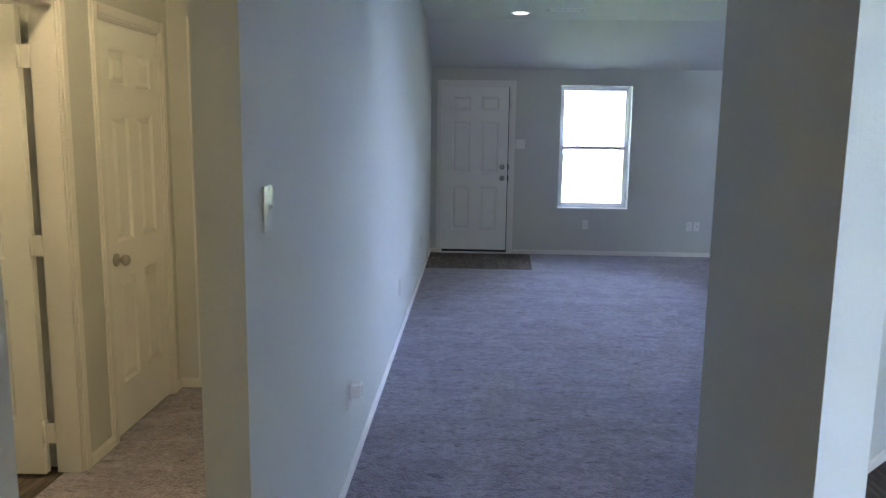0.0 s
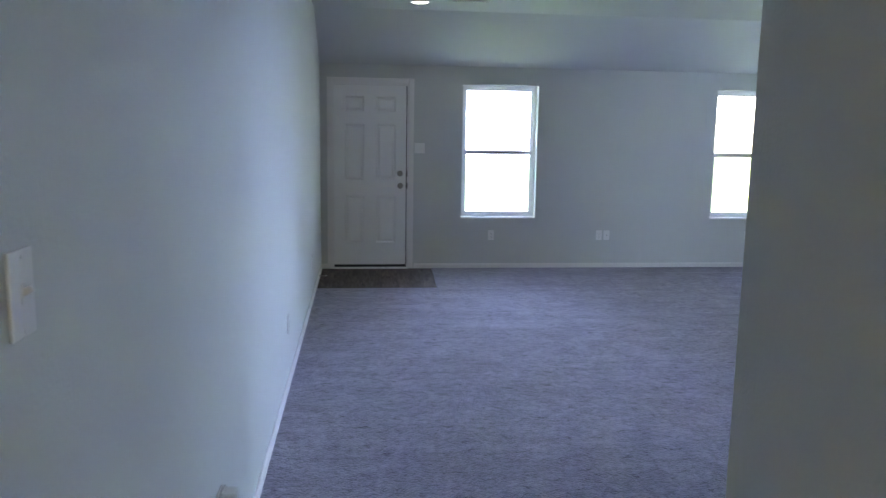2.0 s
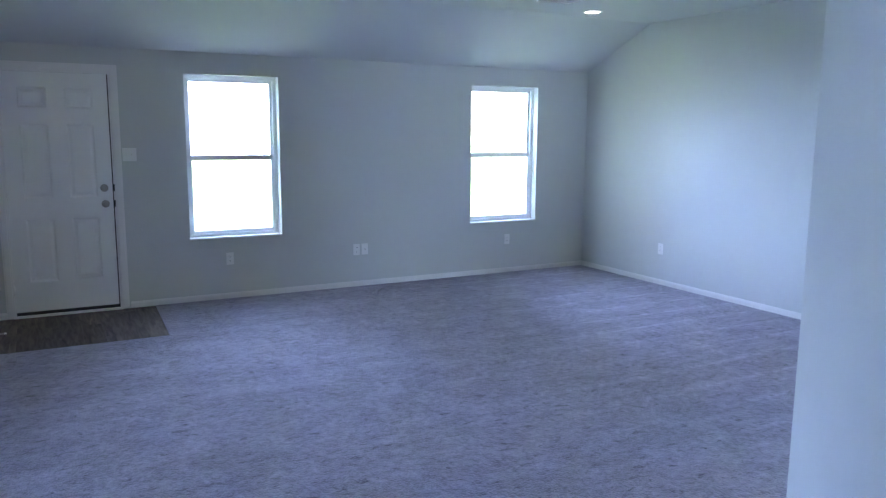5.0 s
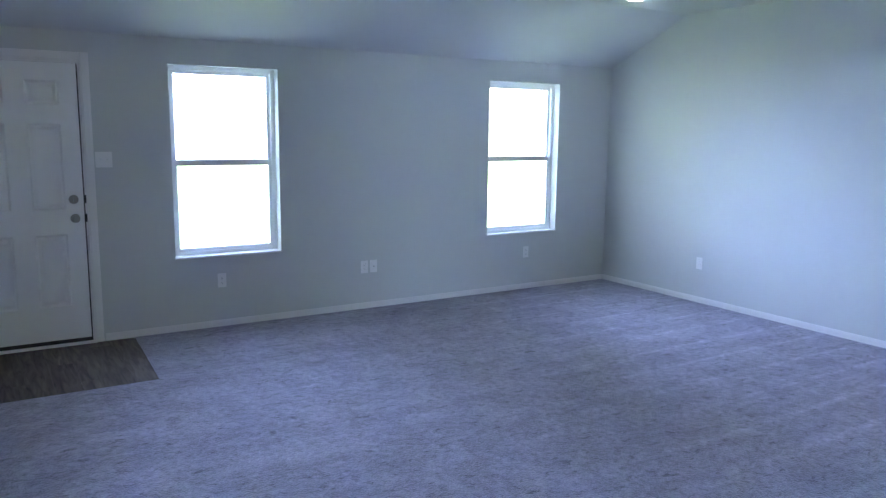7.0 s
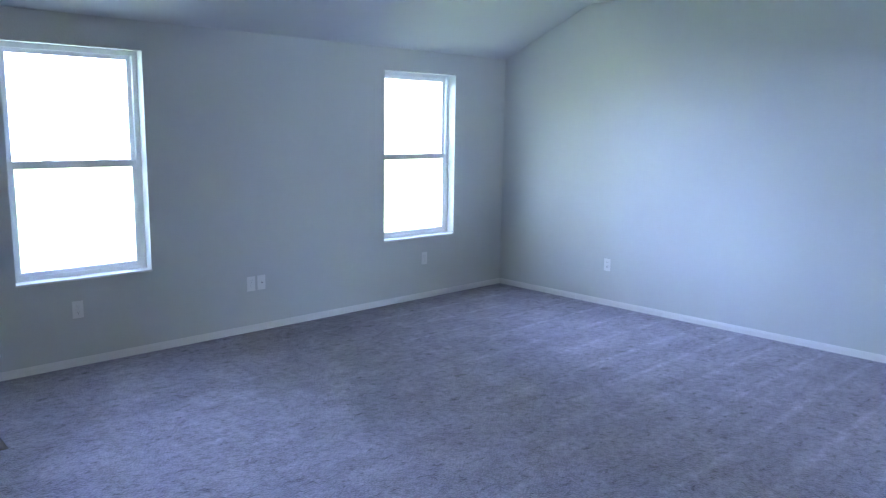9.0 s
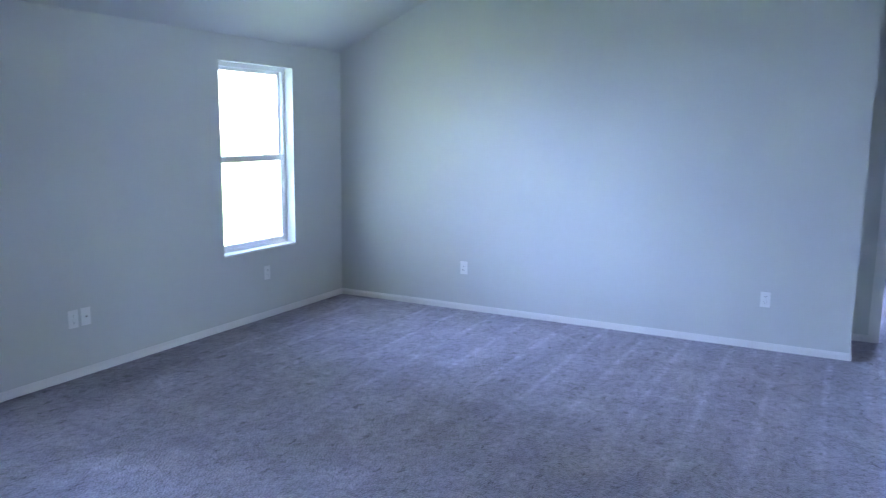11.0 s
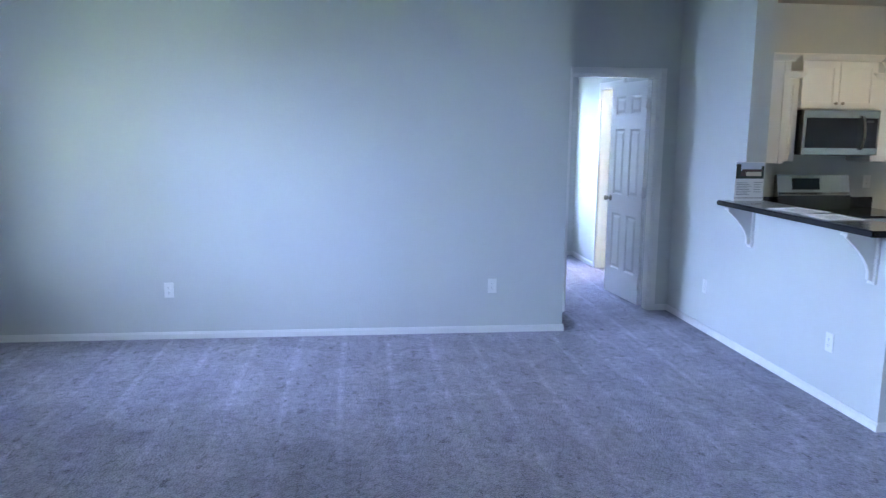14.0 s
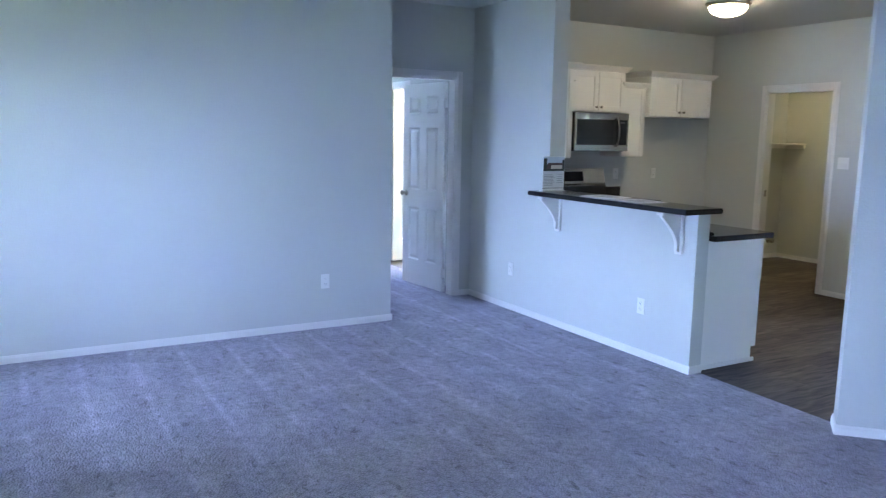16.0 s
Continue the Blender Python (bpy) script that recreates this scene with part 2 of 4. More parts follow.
# ---- plan ----
FRONT, RIGHT, BED, KLINE = 9.5, 6.102, 6.729, 4.022
H, CREASE, LOW = 2.70, 8.51, 2.265
EAST, SOUTH, LAUNDRY = 6.80, 0.764, 7.09
W1, W2, WZ = (1.576, 2.435), (4.542, 5.406), (0.582, 2.070)
C0, C1, C2, C3 = (1.307, 1.70), (1.307, 2.563), (2.82, 4.10), (2.93, 3.96)
TH = 0.11

structure("ground", boxes((-60, 70, -60, 80, -0.5, -0.16)), GRASS, "sunlit green lawn round the house", "lawn")
structure("floor", boxes((-3.3, 10.0, -2.8, 9.62, -0.20, -0.016)), SUBFLOOR, "plain concrete slab under the carpet and planks", "floor")

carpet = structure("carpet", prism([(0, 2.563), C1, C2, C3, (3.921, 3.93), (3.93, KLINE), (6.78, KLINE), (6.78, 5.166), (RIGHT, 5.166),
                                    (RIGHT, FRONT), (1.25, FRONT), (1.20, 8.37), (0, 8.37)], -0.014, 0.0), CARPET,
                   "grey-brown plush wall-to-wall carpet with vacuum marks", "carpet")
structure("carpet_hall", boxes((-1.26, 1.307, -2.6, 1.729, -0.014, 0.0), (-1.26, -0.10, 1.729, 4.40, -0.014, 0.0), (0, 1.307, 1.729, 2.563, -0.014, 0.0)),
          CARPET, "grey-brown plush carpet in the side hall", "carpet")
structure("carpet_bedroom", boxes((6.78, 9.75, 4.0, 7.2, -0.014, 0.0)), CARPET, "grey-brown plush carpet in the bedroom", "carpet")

# walls
g = 0.0
structure("wall_left", prism([(1.729, g), (FRONT, g), (FRONT, LOW), (CREASE, H), (1.729, H)], -0.11, 0.0, "x"), WALL, "long grey painted textured wall beside the entry", "wall")
structure("wall_left_near", boxes((-0.11, 0.0, -2.6, 0.838, 0, H)), WALL, "grey painted wall beside the hall opening", "wall")
structure("wall_front", boxes((-0.11, 0.125, FRONT, FRONT + TH, -0.15, LOW), (0.125, 0.965, FRONT, FRONT + TH, 2.055, LOW), (0.965, W1[0], FRONT, FRONT + TH, -0.15, LOW),
                              (W1[0], W1[1], FRONT, FRONT + TH, -0.15, WZ[0]), (W1[0], W1[1], FRONT, FRONT + TH, WZ[1], LOW),
                              (W1[1], W2[0], FRONT, FRONT + TH, -0.15, LOW),
                              (W2[0], W2[1], FRONT, FRONT + TH, -0.15, WZ[0]), (W2[0], W2[1], FRONT, FRONT + TH, WZ[1], LOW),
                              (W2[1], RIGHT + TH, FRONT, FRONT + TH, -0.15, LOW)), WALL, "grey painted front wall with two windows and a door", "wall")
structure("wall_right", prism([(5.166, g), (FRONT, g), (FRONT, LOW), (CREASE, H), (5.166, H)], RIGHT, RIGHT + TH, "x"), WALL, "bare grey painted living room wall", "wall")
structure("wall_alcove", boxes((RIGHT + TH, BED, 5.166, 5.166 + TH, 0, H)), WALL, "short grey wall beside the bedroom door", "wall")
structure("wall_bedroom_door", boxes((BED, BED + TH, KLINE, 4.200, 0, H), (BED, BED + TH, 4.200, 4.983, 2.06, H), (BED, BED + TH, 4.983, 7.2, 0, H)), WALL,
          "grey wall with the bedroom doorway", "wall")
structure("wall_column", boxes((5.51, 7.0, KLINE - 0.15, KLINE, 0, H)), WALL, "grey painted wall end between bar and bedroom", "wall")
structure("wall_kitchen", boxes((7.0, 8.09, KLINE - TH, KLINE, 0, H), (8.09, 8.81, KLINE - TH, KLINE, 2.06, H), (8.81, 9.75, KLINE - TH, KLINE, 0, H)), WALL,
          "grey wall between the kitchen and the living room", "wall")
structure("wall_pony", boxes((3.921, 5.51, KLINE - TH, KLINE, 0, 1.065)), WALL, "half-height grey wall under the raised bar", "half wall")
structure("wall_diagonal", prism([C0, (1.422, 1.70), (1.422, 2.515), C3, C2, C1], 0, H, "z"), WALL, "grey wall that turns diagonally from the hall to the kitchen", "wall")
structure("wall_kitchen_east", boxes((EAST, EAST + TH, SOUTH, KLINE - 0.15, 0, H)), WALL, "grey kitchen wall behind the cabinets", "wall")
structure("wall_kitchen_south", boxes((4.08, 5.260, SOUTH - TH, SOUTH, 0, H), (5.260, 6.031, SOUTH - TH, SOUTH, 2.055, H), (6.031, LAUNDRY, SOUTH - TH, SOUTH, 0, H)), WALL,
          "grey kitchen wall with the laundry doorway", "wall")
structure("wall_dining_side", boxes((4.08, 4.20, -2.6, SOUTH - TH, 0, H)), WALL, "grey dining room wall", "wall")
structure("wall_back", boxes((-3.3, 1.95, -2.72, -2.6, -0.15, H), (1.95, 3.75, -2.72, -2.6, 2.06, H), (3.75, 4.20, -2.72, -2.6, -0.15, H)), WALL, "grey back wall with a glazed door", "wall")
# added out of view to block the patio daylight from the hall
structure("wall_dining_hall", boxes((1.30, 1.42, -2.6, 0.50, 0, H)), WALL, "unseen plain grey wall added to keep dining daylight off the hall", "wall")
structure("wall_laundry", boxes((5.0, LAUNDRY, -1.13, -1.01, 0, H), (LAUNDRY, LAUNDRY + TH, -1.13, SOUTH, 0, H), (4.90, 5.0, -1.13, SOUTH - TH, 0, H)), WALL, "plain grey laundry room walls", "wall")
structure("wall_side_hall", boxes((-1.29, -1.18, 0.72, 2.33, 0, H), (-1.29, -1.18, 2.33, 3.16, 2.012, H), (-1.29, -1.18, 3.16, 3.487, 0, H), (-1.29, -1.18, 3.487, 4.165, 2.0, H),
                                  (-1.29, -1.18, 4.165, 4.42, 0, H)), WALL, "grey side hall wall with two doors", "wall")
structure("wall_side_hall_end", boxes((-1.18, -1.0, 4.30, 4.42, 0, H), (-1.0, -0.24, 4.30, 4.42, 2.055, H), (-0.24, -0.11, 4.30, 4.42, 0, H)), WALL, "grey wall at the end of the side hall", "wall")
structure("wall_side_hall_near", boxes((-1.18, -0.11, 0.72, 0.838, 0, H)), WALL, "grey wall of the side hall", "wall")
structure("wall_bath", boxes((-3.3, -1.29, 3.20, 3.30, 0, H), (-3.3, -1.29, 4.30, 4.42, 0, H), (-3.42, -3.3, -2.6, 4.42, 0, H)), WALL, "plain bathroom walls", "wall")
structure("wall_bedroom_far", boxes((9.75, 9.86, KLINE - TH, 4.185, -0.15, 2.5), (9.75, 9.86, 4.185, 5.05, -0.15, 0.605), (9.75, 9.86, 4.185, 5.05, 2.07, 2.5), (9.75, 9.86, 5.05, 7.32, -0.15, 2.5)),
          WALL, "grey bedroom wall with a window", "wall")
structure("wall_bedroom_north", boxes((BED + TH, 9.75, 7.2, 7.32, 0, 2.5)), WALL, "plain grey bedroom wall", "wall")
# the partition at x 8.84 is added to shade the gap beside the ensuite leaf
structure("wall_bedroom_bath", boxes((7.41, 10.0, 2.2, 2.32, 0, 2.44), (8.84, 8.95, 2.32, KLINE - TH, 0, 2.44), (9.75, 9.86, 2.32, KLINE - TH, 0, 2.5)), WALL, "plain bathroom wall behind the bedroom, with a partition added to darken the door gap", "wall")

# ceilings
structure("ceiling", boxes((-3.42, LAUNDRY + TH, -2.72, CREASE, H, H + 0.06)), CEIL, "flat white textured ceiling", "ceiling")
structure("ceiling_slope", prism([(CREASE, H), (FRONT + TH, LOW - 0.05), (FRONT + TH, LOW + 0.02), (CREASE, H + 0.06)], -0.11, RIGHT + TH, "x"), CEIL, "sloping white ceiling above the front windows", "ceiling")
structure("ceiling_bedroom", boxes((BED + TH, 9.86, KLINE, 7.32, 2.44, 2.50), (LAUNDRY + TH, 9.86, 2.2, KLINE, 2.44, 2.5)), CEIL, "white bedroom ceiling", "ceiling")


# baseboards: (start, end, side the board stands out to)
def baseboard(x0, y0, x1, y1, nx, ny, h=0.053, t=0.013):
    d = Vector((x1 - x0, y1 - y0))
    length = d.length
    u = d / length
    out = Vector((nx, ny)).normalized()
    bm = bmesh.new()
    profile = ((0, 0), (t, 0), (t, h * 0.70), (t * 0.72, h * 0.80), (t * 0.5, h), (0, h))
    ends = []
    for s in (0, length):
        ends.append([bm.verts.new((x0 + u.x * s + out.x * a, y0 + u.y * s + out.y * a, b)) for a, b in profile])
    n = len(profile)
    for i in range(n):
        j = (i + 1) % n
        bm.faces.new((ends[0][i], ends[0][j], ends[1][j], ends[1][i]))
    bm.faces.new(ends[0])
    bm.faces.new(ends[1][::-1])
    bmesh.ops.recalc_face_normals(bm, faces=bm.faces[:])
    return structure("baseboard", bm, TRIM, "white painted baseboard along the wall", "baseboard")


for row in ((0, 1.729, 0, FRONT, 1, 0), (-0.11, 1.729, 0.013, 1.729, 0, -1), (0.013, FRONT, 0.100, FRONT, 0, -1), (1.042, FRONT, RIGHT - 0.013, FRONT, 0, -1),
            (RIGHT, 5.153, RIGHT, FRONT, -1, 0), (RIGHT, 5.166, BED, 5.166, 0, -1), (BED, 5.042, BED, 5.153, -1, 0), (BED, KLINE, BED, 4.142, -1, 0),
            (3.908, KLINE, BED - 0.013, KLINE, 0, 1), (3.921, KLINE - TH, 3.921, KLINE, -1, 0), (C1[0], C1[1], C2[0] + 0.008, C2[1] + 0.008, -0.713, 0.701),
            (C2[0], C2[1], C3[0], C3[1], 0.786, 0.618), (C0[0], C0[1], C1[0], C1[1], -1, 0), (1.294, 1.70, 1.422, 1.70, 0, -1), (1.422, 2.515, C3[0], C3[1], 0.691, -0.722),
            (4.2, SOUTH, 5.200, SOUTH, 0, 1), (6.091, SOUTH, EAST, SOUTH, 0, 1), (5.0, -1.01, LAUNDRY, -1.01, 0, 1), (LAUNDRY, -1.01, LAUNDRY, SOUTH - TH, -1, 0),
            (-1.18, 0.84, -1.18, 2.270, 1, 0), (-1.18, 3.22, -1.18, 3.428, 1, 0), (-1.18, 4.230, -1.18, 4.30, 1, 0), (-1.18, 4.30, -1.065, 4.30, 0, -1),
            (9.75, KLINE, 9.75, 7.2, -1, 0), (8.87, KLINE, 9.75, KLINE, 0, 1), (0, -2.6, 0, 0.838, 1, 0)):
    baseboard(*row)


# ---- doors ----
def casing(name, axis, at, a0, a1, top, out, width=0.062, depth=0.017, floor=0.0):
    """Trim round an opening from a0 to a1 in a wall whose face lies at 'at', standing out to 'out' (+1 or -1)."""
    ob = thing(name, "white painted door casing", "door trim", kind="structure")

    def strip(kind, lo, hi, z0, z1):
        bm = bmesh.new()
        for d, inset in ((depth * 0.62, 0.0), (depth, 0.012)):
            f, b = sorted((at, at + out * d))
            l2, h2 = (lo + inset, hi - inset) if kind != "head" else (lo, hi)
            zz1 = z1 - (inset if kind == "head" else 0)
            zz0 = z0 + (inset if kind == "head" else 0)
            if axis == "x":
                box(bm, l2, h2, f, b, zz0, zz1)
            else:
                box(bm, f, b, l2, h2, zz0, zz1)
        bmesh.ops.bevel(bm, geom=bm.edges[:], offset=0.002, segments=1, affect="EDGES")
        part(kind, bm, TRIM, ob)

    strip("side_casing", a0 - width, a0, floor, top + width)
    strip("side_casing", a1, a1 + width, floor, top + width)
    strip("head", a0, a1, top, top + width)
    return ob


def jamb(axis, at0, at1, a0, a1, top, t=0.019):
    ob = thing("door_jamb", "white painted door jamb lining the opening", "door trim", kind="structure")
    for lo, hi, z0, z1, nm in ((a0, a0 + t, 0, top, "side_jamb"), (a1 - t, a1, 0, top, "side_jamb"), (a0 + t, a1 - t, top - t, top, "head_jamb")):
        r = (lo, hi, at0, at1, z0, z1) if axis == "x" else (at0, at1, lo, hi, z0, z1)
        part(nm, boxes(r, bevel=0.0015), TRIM, ob)
    return ob


def six_panel_door(name, label, w, h, m, t=0.038, hinge_side=1, knob_z=0.93, deadbolt=False, knob_out=(-1, 1), hinges=True):
    """Hinge edge at x = 0, free edge at x = w, middle of the leaf at y = 0; m places it. hinge_side: the face (+1 or -1 in y) that shows the knuckles."""
    ob = thing(name, label, "door", m=m)
    s, mid = 0.118 * w / 0.8, 0.130 * w / 0.8
    pw = (w - 2 * s - mid) / 2
    zs = ((0.255, 0.795), (0.975, 1.600), (1.735, 1.905))
    zs = [(a * h / 2.03, b * h / 2.03) for a, b in zs]
    xs = ((s, s + pw), (s + pw + mid, w - s))
    y = t / 2
    bm = boxes((0.001, w - 0.001, -y + 0.013, y - 0.013, 0.001, h - 0.001))
    rows = [(0, s, 0, h), (w - s, w, 0, h), (s + pw, s + pw + mid, 0, h)]
    levels = [0] + [v for z in zs for v in z] + [h]
    for x0, x1 in xs:
        rows += [(x0, x1, levels[i], levels[i + 1]) for i in range(0, len(levels), 2)]
    for x0, x1, z0, z1 in rows:
        box(bm, x0, x1, -y, -y + 0.013, z0, z1)
        box(bm, x0, x1, y - 0.013, y, z0, z1)
    slab = part("slab", bm, DOOR, ob)
    for x0, x1 in xs:
        for z0, z1 in zs:
            bm = bmesh.new()
            for sgn in (-1, 1):
                # sloping sticking, then a raised field
                def ring(inset, d):
                    return [bm.verts.new((x, sgn * (y - d), z)) for x, z in ((x0 + inset, z0 + inset), (x1 - inset, z0 + inset), (x1 - inset, z1 - inset), (x0 + inset, z1 - inset))]
                rings = [ring(0.0, 0.0005), ring(0.013, 0.0122), ring(0.022, 0.0122), ring(0.044, 0.0025)]
                for a, b in zip(rings, rings[1:]):
                    for i in range(4):
                        j = (i + 1) % 4
                        bm.faces.new((a[i], a[j], b[j], b[i]) if sgn < 0 else (a[j], a[i], b[i], b[j]))
                bm.faces.new(rings[-1] if sgn < 0 else rings[-1][::-1])
            part("panel", bm, DOOR, slab)
    for sgn in knob_out:
        turn = Matrix.Translation((w - 0.062, sgn * y, knob_z)) @ Matrix.Rotation(radians(-90 * sgn), 4, "X")
        k = part("knob", lathe([(0.031, 0), (0.033, 0.004), (0.030, 0.009), (0.013, 0.012), (0.012, 0.028), (0.022, 0.036), (0.0275, 0.048), (0.026, 0.058), (0.017, 0.066), (0.002, 0.068)], 20, turn), NICKEL, ob, "round satin nickel knob")
    if deadbolt:
        turn = Matrix.Translation((w - 0.066, -y, knob_z + 0.138)) @ Matrix.Rotation(radians(90), 4, "X")
        part("deadbolt", lathe([(0.031, 0), (0.033, 0.005), (0.029, 0.012), (0.012, 0.013), (0.004, 0.014)], 20, turn), NICKEL, ob, "satin nickel deadbolt")
        bm = boxes((w - 0.069, w - 0.063, -y - 0.030, -y - 0.012, knob_z + 0.122, knob_z + 0.154), bevel=0.002)
        part("thumb_turn", bm, NICKEL, ob)
    part("latch_plate", boxes((w - 0.001, w + 0.002, -0.013, 0.013, knob_z - 0.03, knob_z + 0.03)), NICKEL, ob)
    if hinges:
        for z in (0.19, h / 2 + 0.02, h - 0.20):
            bm = boxes((-0.004, 0.0012, -0.016, 0.016, z - 0.045, z + 0.045))
            k = lathe([(0.006, -0.047), (0.006, 0.047)], 10, Matrix.Translation((-0.004, hinge_side * (y + 0.004), z)))
            me = bpy.data.meshes.new("tmp")
            k.to_mesh(me)
            k.free()
            bm.from_mesh(me)
            bpy.data.meshes.remove(me)
            box(bm, -0.052, -0.004, hinge_side * y - 0.002, hinge_side * y + 0.002, z - 0.045, z + 0.045)
            part("hinge", bm, TRIM, ob, "white painted butt hinge")
    return ob


# front door
casing("front_door_casing", "x", FRONT, 0.140, 0.965, 2.052, -1, 0.066)
jamb("x", FRONT, FRONT + TH, 0.125, 0.980, 2.055, 0.016)
six_panel_door("front_door", "closed white six-panel front door with nickel knob and deadbolt", 0.798, 1.996, pose(0.1485, FRONT + 0.022, 0.042), deadbolt=True, knob_out=(-1, 1), hinge_side=-1, knob_z=0.895)
part("sweep", boxes((0.143, 0.962, FRONT + 0.010, FRONT + 0.040, 0.012, 0.0415)), RUBBER, None, "black rubber door sweep").name = "door_sweep"
tagged(bpy.data.objects["door_sweep"], "black rubber sweep under the front door", "door sweep", kind="structure")
structure("weatherstrip", boxes((0.947, 0.9555, FRONT + 0.006, FRONT + 0.026, 0.02, 2.0385), (0.1485, 0.947, FRONT + 0.004, FRONT + 0.0215, 2.027, 2.0385)), RUBBER, "dark weatherstrip round the front door", "weatherstrip")
structure("door_stop_strip", boxes((0.956, 0.9635, FRONT + 0.002, FRONT + 0.04, 0.0, 2.052), (0.141, 0.148, FRONT + 0.002, FRONT + 0.04, 0.0, 2.052)), TRIM, "white strip lining the front door jamb", "door trim")
for z in (0.937, 1.075):
    structure("strike_plate", boxes((0.9475, 0.9645, FRONT - 0.004, FRONT + 0.0015, z - 0.030, z + 0.030), bevel=0.001), RUBBER, "dark strike plate on the front door jamb", "strike plate")
structure("threshold", boxes((0.125, 0.98, FRONT - 0.012, FRONT + 0.13, -0.01, 0.011), bevel=0.003), TRIM, "pale threshold under the front door", "threshold")

# side hall doors
casing("closet_door_casing", "y", -1.18, 3.490, 4.165, 2.0, 1)
jamb("y", -1.29, -1.18, 3.485, 4.170, 2.003, 0.012)
six_panel_door("closet_door", "closed narrow white six-panel closet door", 0.649, 1.975, pose(-1.200, 4.155, 0.014, 0, 0, -90), hinge_side=1, knob_z=0.868, knob_out=(1,))
casing("bath_door_casing", "y", -1.18, 2.335, 3.155, 2.008, 1)
jamb("y", -1.29, -1.18, 2.325, 3.165, 2.012, 0.019)
six_panel_door("bath_door", "white six-panel bathroom door standing open", 0.76, 1.975, pose(-1.315, 3.118, 0.012, 0, 0, 181), hinge_side=1, knob_out=(-1, 1))
casing("hall_end_casing", "x", 4.30, -1.005, -0.235, 2.052, -1)
six_panel_door("hall_end_door", "closed white six-panel door at the hall end", 0.756, 2.02, pose(-0.998, 4.33, 0.012), hinge_side=-1)

# bedroom door
casing("bedroom_door_casing", "y", BED, 4.210, 4.973, 2.052, -1, 0.068)
casing("bedroom_door_casing", "y", BED + TH, 4.210, 4.973, 2.052, 1, 0.062)
jamb("y", BED, BED + TH, 4.200, 4.983, 2.06, 0.019)
six_panel_door("bedroom_door", "white six-panel bedroom door standing open into the room", 0.725, 2.02, pose(BED + TH + 0.034, 4.230, 0.012, 0, 0, 5.5), hinge_side=1)

# doorway to the bathroom behind the bedroom
casing("ensuite_casing", "x", KLINE, 8.10, 8.80, 2.052, 1)
jamb("x", KLINE - TH, KLINE, 8.09, 8.81, 2.06, 0.019)
six_panel_door("ensuite_door", "white six-panel ensuite door standing open", 0.66, 2.02, pose(8.765, KLINE - TH - 0.03, 0.012, 0, 0, -88), hinge_side=1)

# laundry doorway
casing("laundry_casing", "x", SOUTH, 5.267, 6.024, 2.05, 1, 0.066)
jamb("x", SOUTH - TH, SOUTH, 5.260, 6.031, 2.055, 0.019)
structure("strike_plate", boxes((6.0085, 6.0122, SOUTH - 0.075, SOUTH - 0.045, 0.93, 1.0)), NICKEL, "nickel strike plate on the jamb", "strike plate")


# ---- windows ----
def window(name, axis, a0, a1, z0, z1, face, out, mid, label):
    """A white vinyl single-hung window in an opening; 'face' is the room side of the wall, 'out' the way outdoors."""
    ob = thing(name, label, "window", kind="structure")

    def put(nm, lo, hi, d0, d1, za, zb, material=VINYL, bevel=0.002, parent=ob):
        d = sorted((face + out * d0, face + out * d1))
        r = (lo, hi, *d, za, zb) if axis == "x" else (*d, lo, hi, za, zb)
        return part(nm, boxes(r, bevel=bevel), material, parent)

    f = 0.034
    put("window_sill", a0 - 0.004, a1 + 0.004, -0.006, 0.098, z0 - 0.010, z0 + 0.005, TRIM)
    fr = [put("frame", a0, a0 + f, 0.088, 0.138, z0 + 0.005, z1), put("frame", a1 - f, a1, 0.088, 0.138, z0 + 0.005, z1),
          put("frame", a0 + f, a1 - f, 0.088, 0.138, z1 - f, z1), put("frame", a0 + f, a1 - f, 0.088, 0.138, z0 + 0.005, z0 + f)]
    s = 0.028
    for nm, lo, hi, d0, d1 in (("lower_sash", z0 + f, mid + 0.024, 0.093, 0.111), ("upper_sash", mid - 0.024, z1 - f, 0.114, 0.132)):
        sash = put(nm, a0 + f, a0 + f + s, d0, d1, lo, hi)
        put("stile", a1 - f - s, a1 - f, d0, d1, lo, hi, parent=sash)
        put("rail", a0 + f + s, a1 - f - s, d0, d1, lo, lo + (s if nm == "lower_sash" else s + 0.020), parent=sash)
        put("rail", a0 + f + s, a1 - f - s, d0, d1, hi - (s if nm == "upper_sash" else s + 0.020), hi, parent=sash)
        p = put("pane", a0 + f + s - 0.003, a1 - f - s + 0.003, (d0 + d1) / 2 - 0.002, (d0 + d1) / 2 + 0.002, lo + s, hi - s, GLASS, 0.0, sash)
        p.visible_shadow = False
    k = (a0 + a1) / 2
    for kx in (k - 0.18, k + 0.18):
        put("latch", kx - 0.022, kx + 0.022, 0.092, 0.112, mid + 0.024, mid + 0.029, VINYL)
    return ob


window("window_1", "x", *W1, *WZ, FRONT, 1, 1.322, "white vinyl single-hung window beside the front door")
window("window_2", "x", *W2, *WZ, FRONT, 1, 1.322, "white vinyl single-hung window near the corner")
window("window_3", "y", 4.185, 5.05, 0.605, 2.07, 9.75, 1, 1.335, "white vinyl single-hung bedroom window")
patio = thing("window_4", "white glazed patio door in the back wall", "patio door", kind="structure")
for r in ((1.95, 2.02, -2.72, -2.63, 0, 2.06), (3.68, 3.75, -2.72, -2.63, 0, 2.06), (2.02, 3.68, -2.72, -2.63, 1.99, 2.06), (2.02, 3.68, -2.72, -2.63, 0, 0.08), (2.81, 2.89, -2.72, -2.63, 0.08, 1.99)):
    part("frame", boxes(r, bevel=0.003), VINYL, patio)
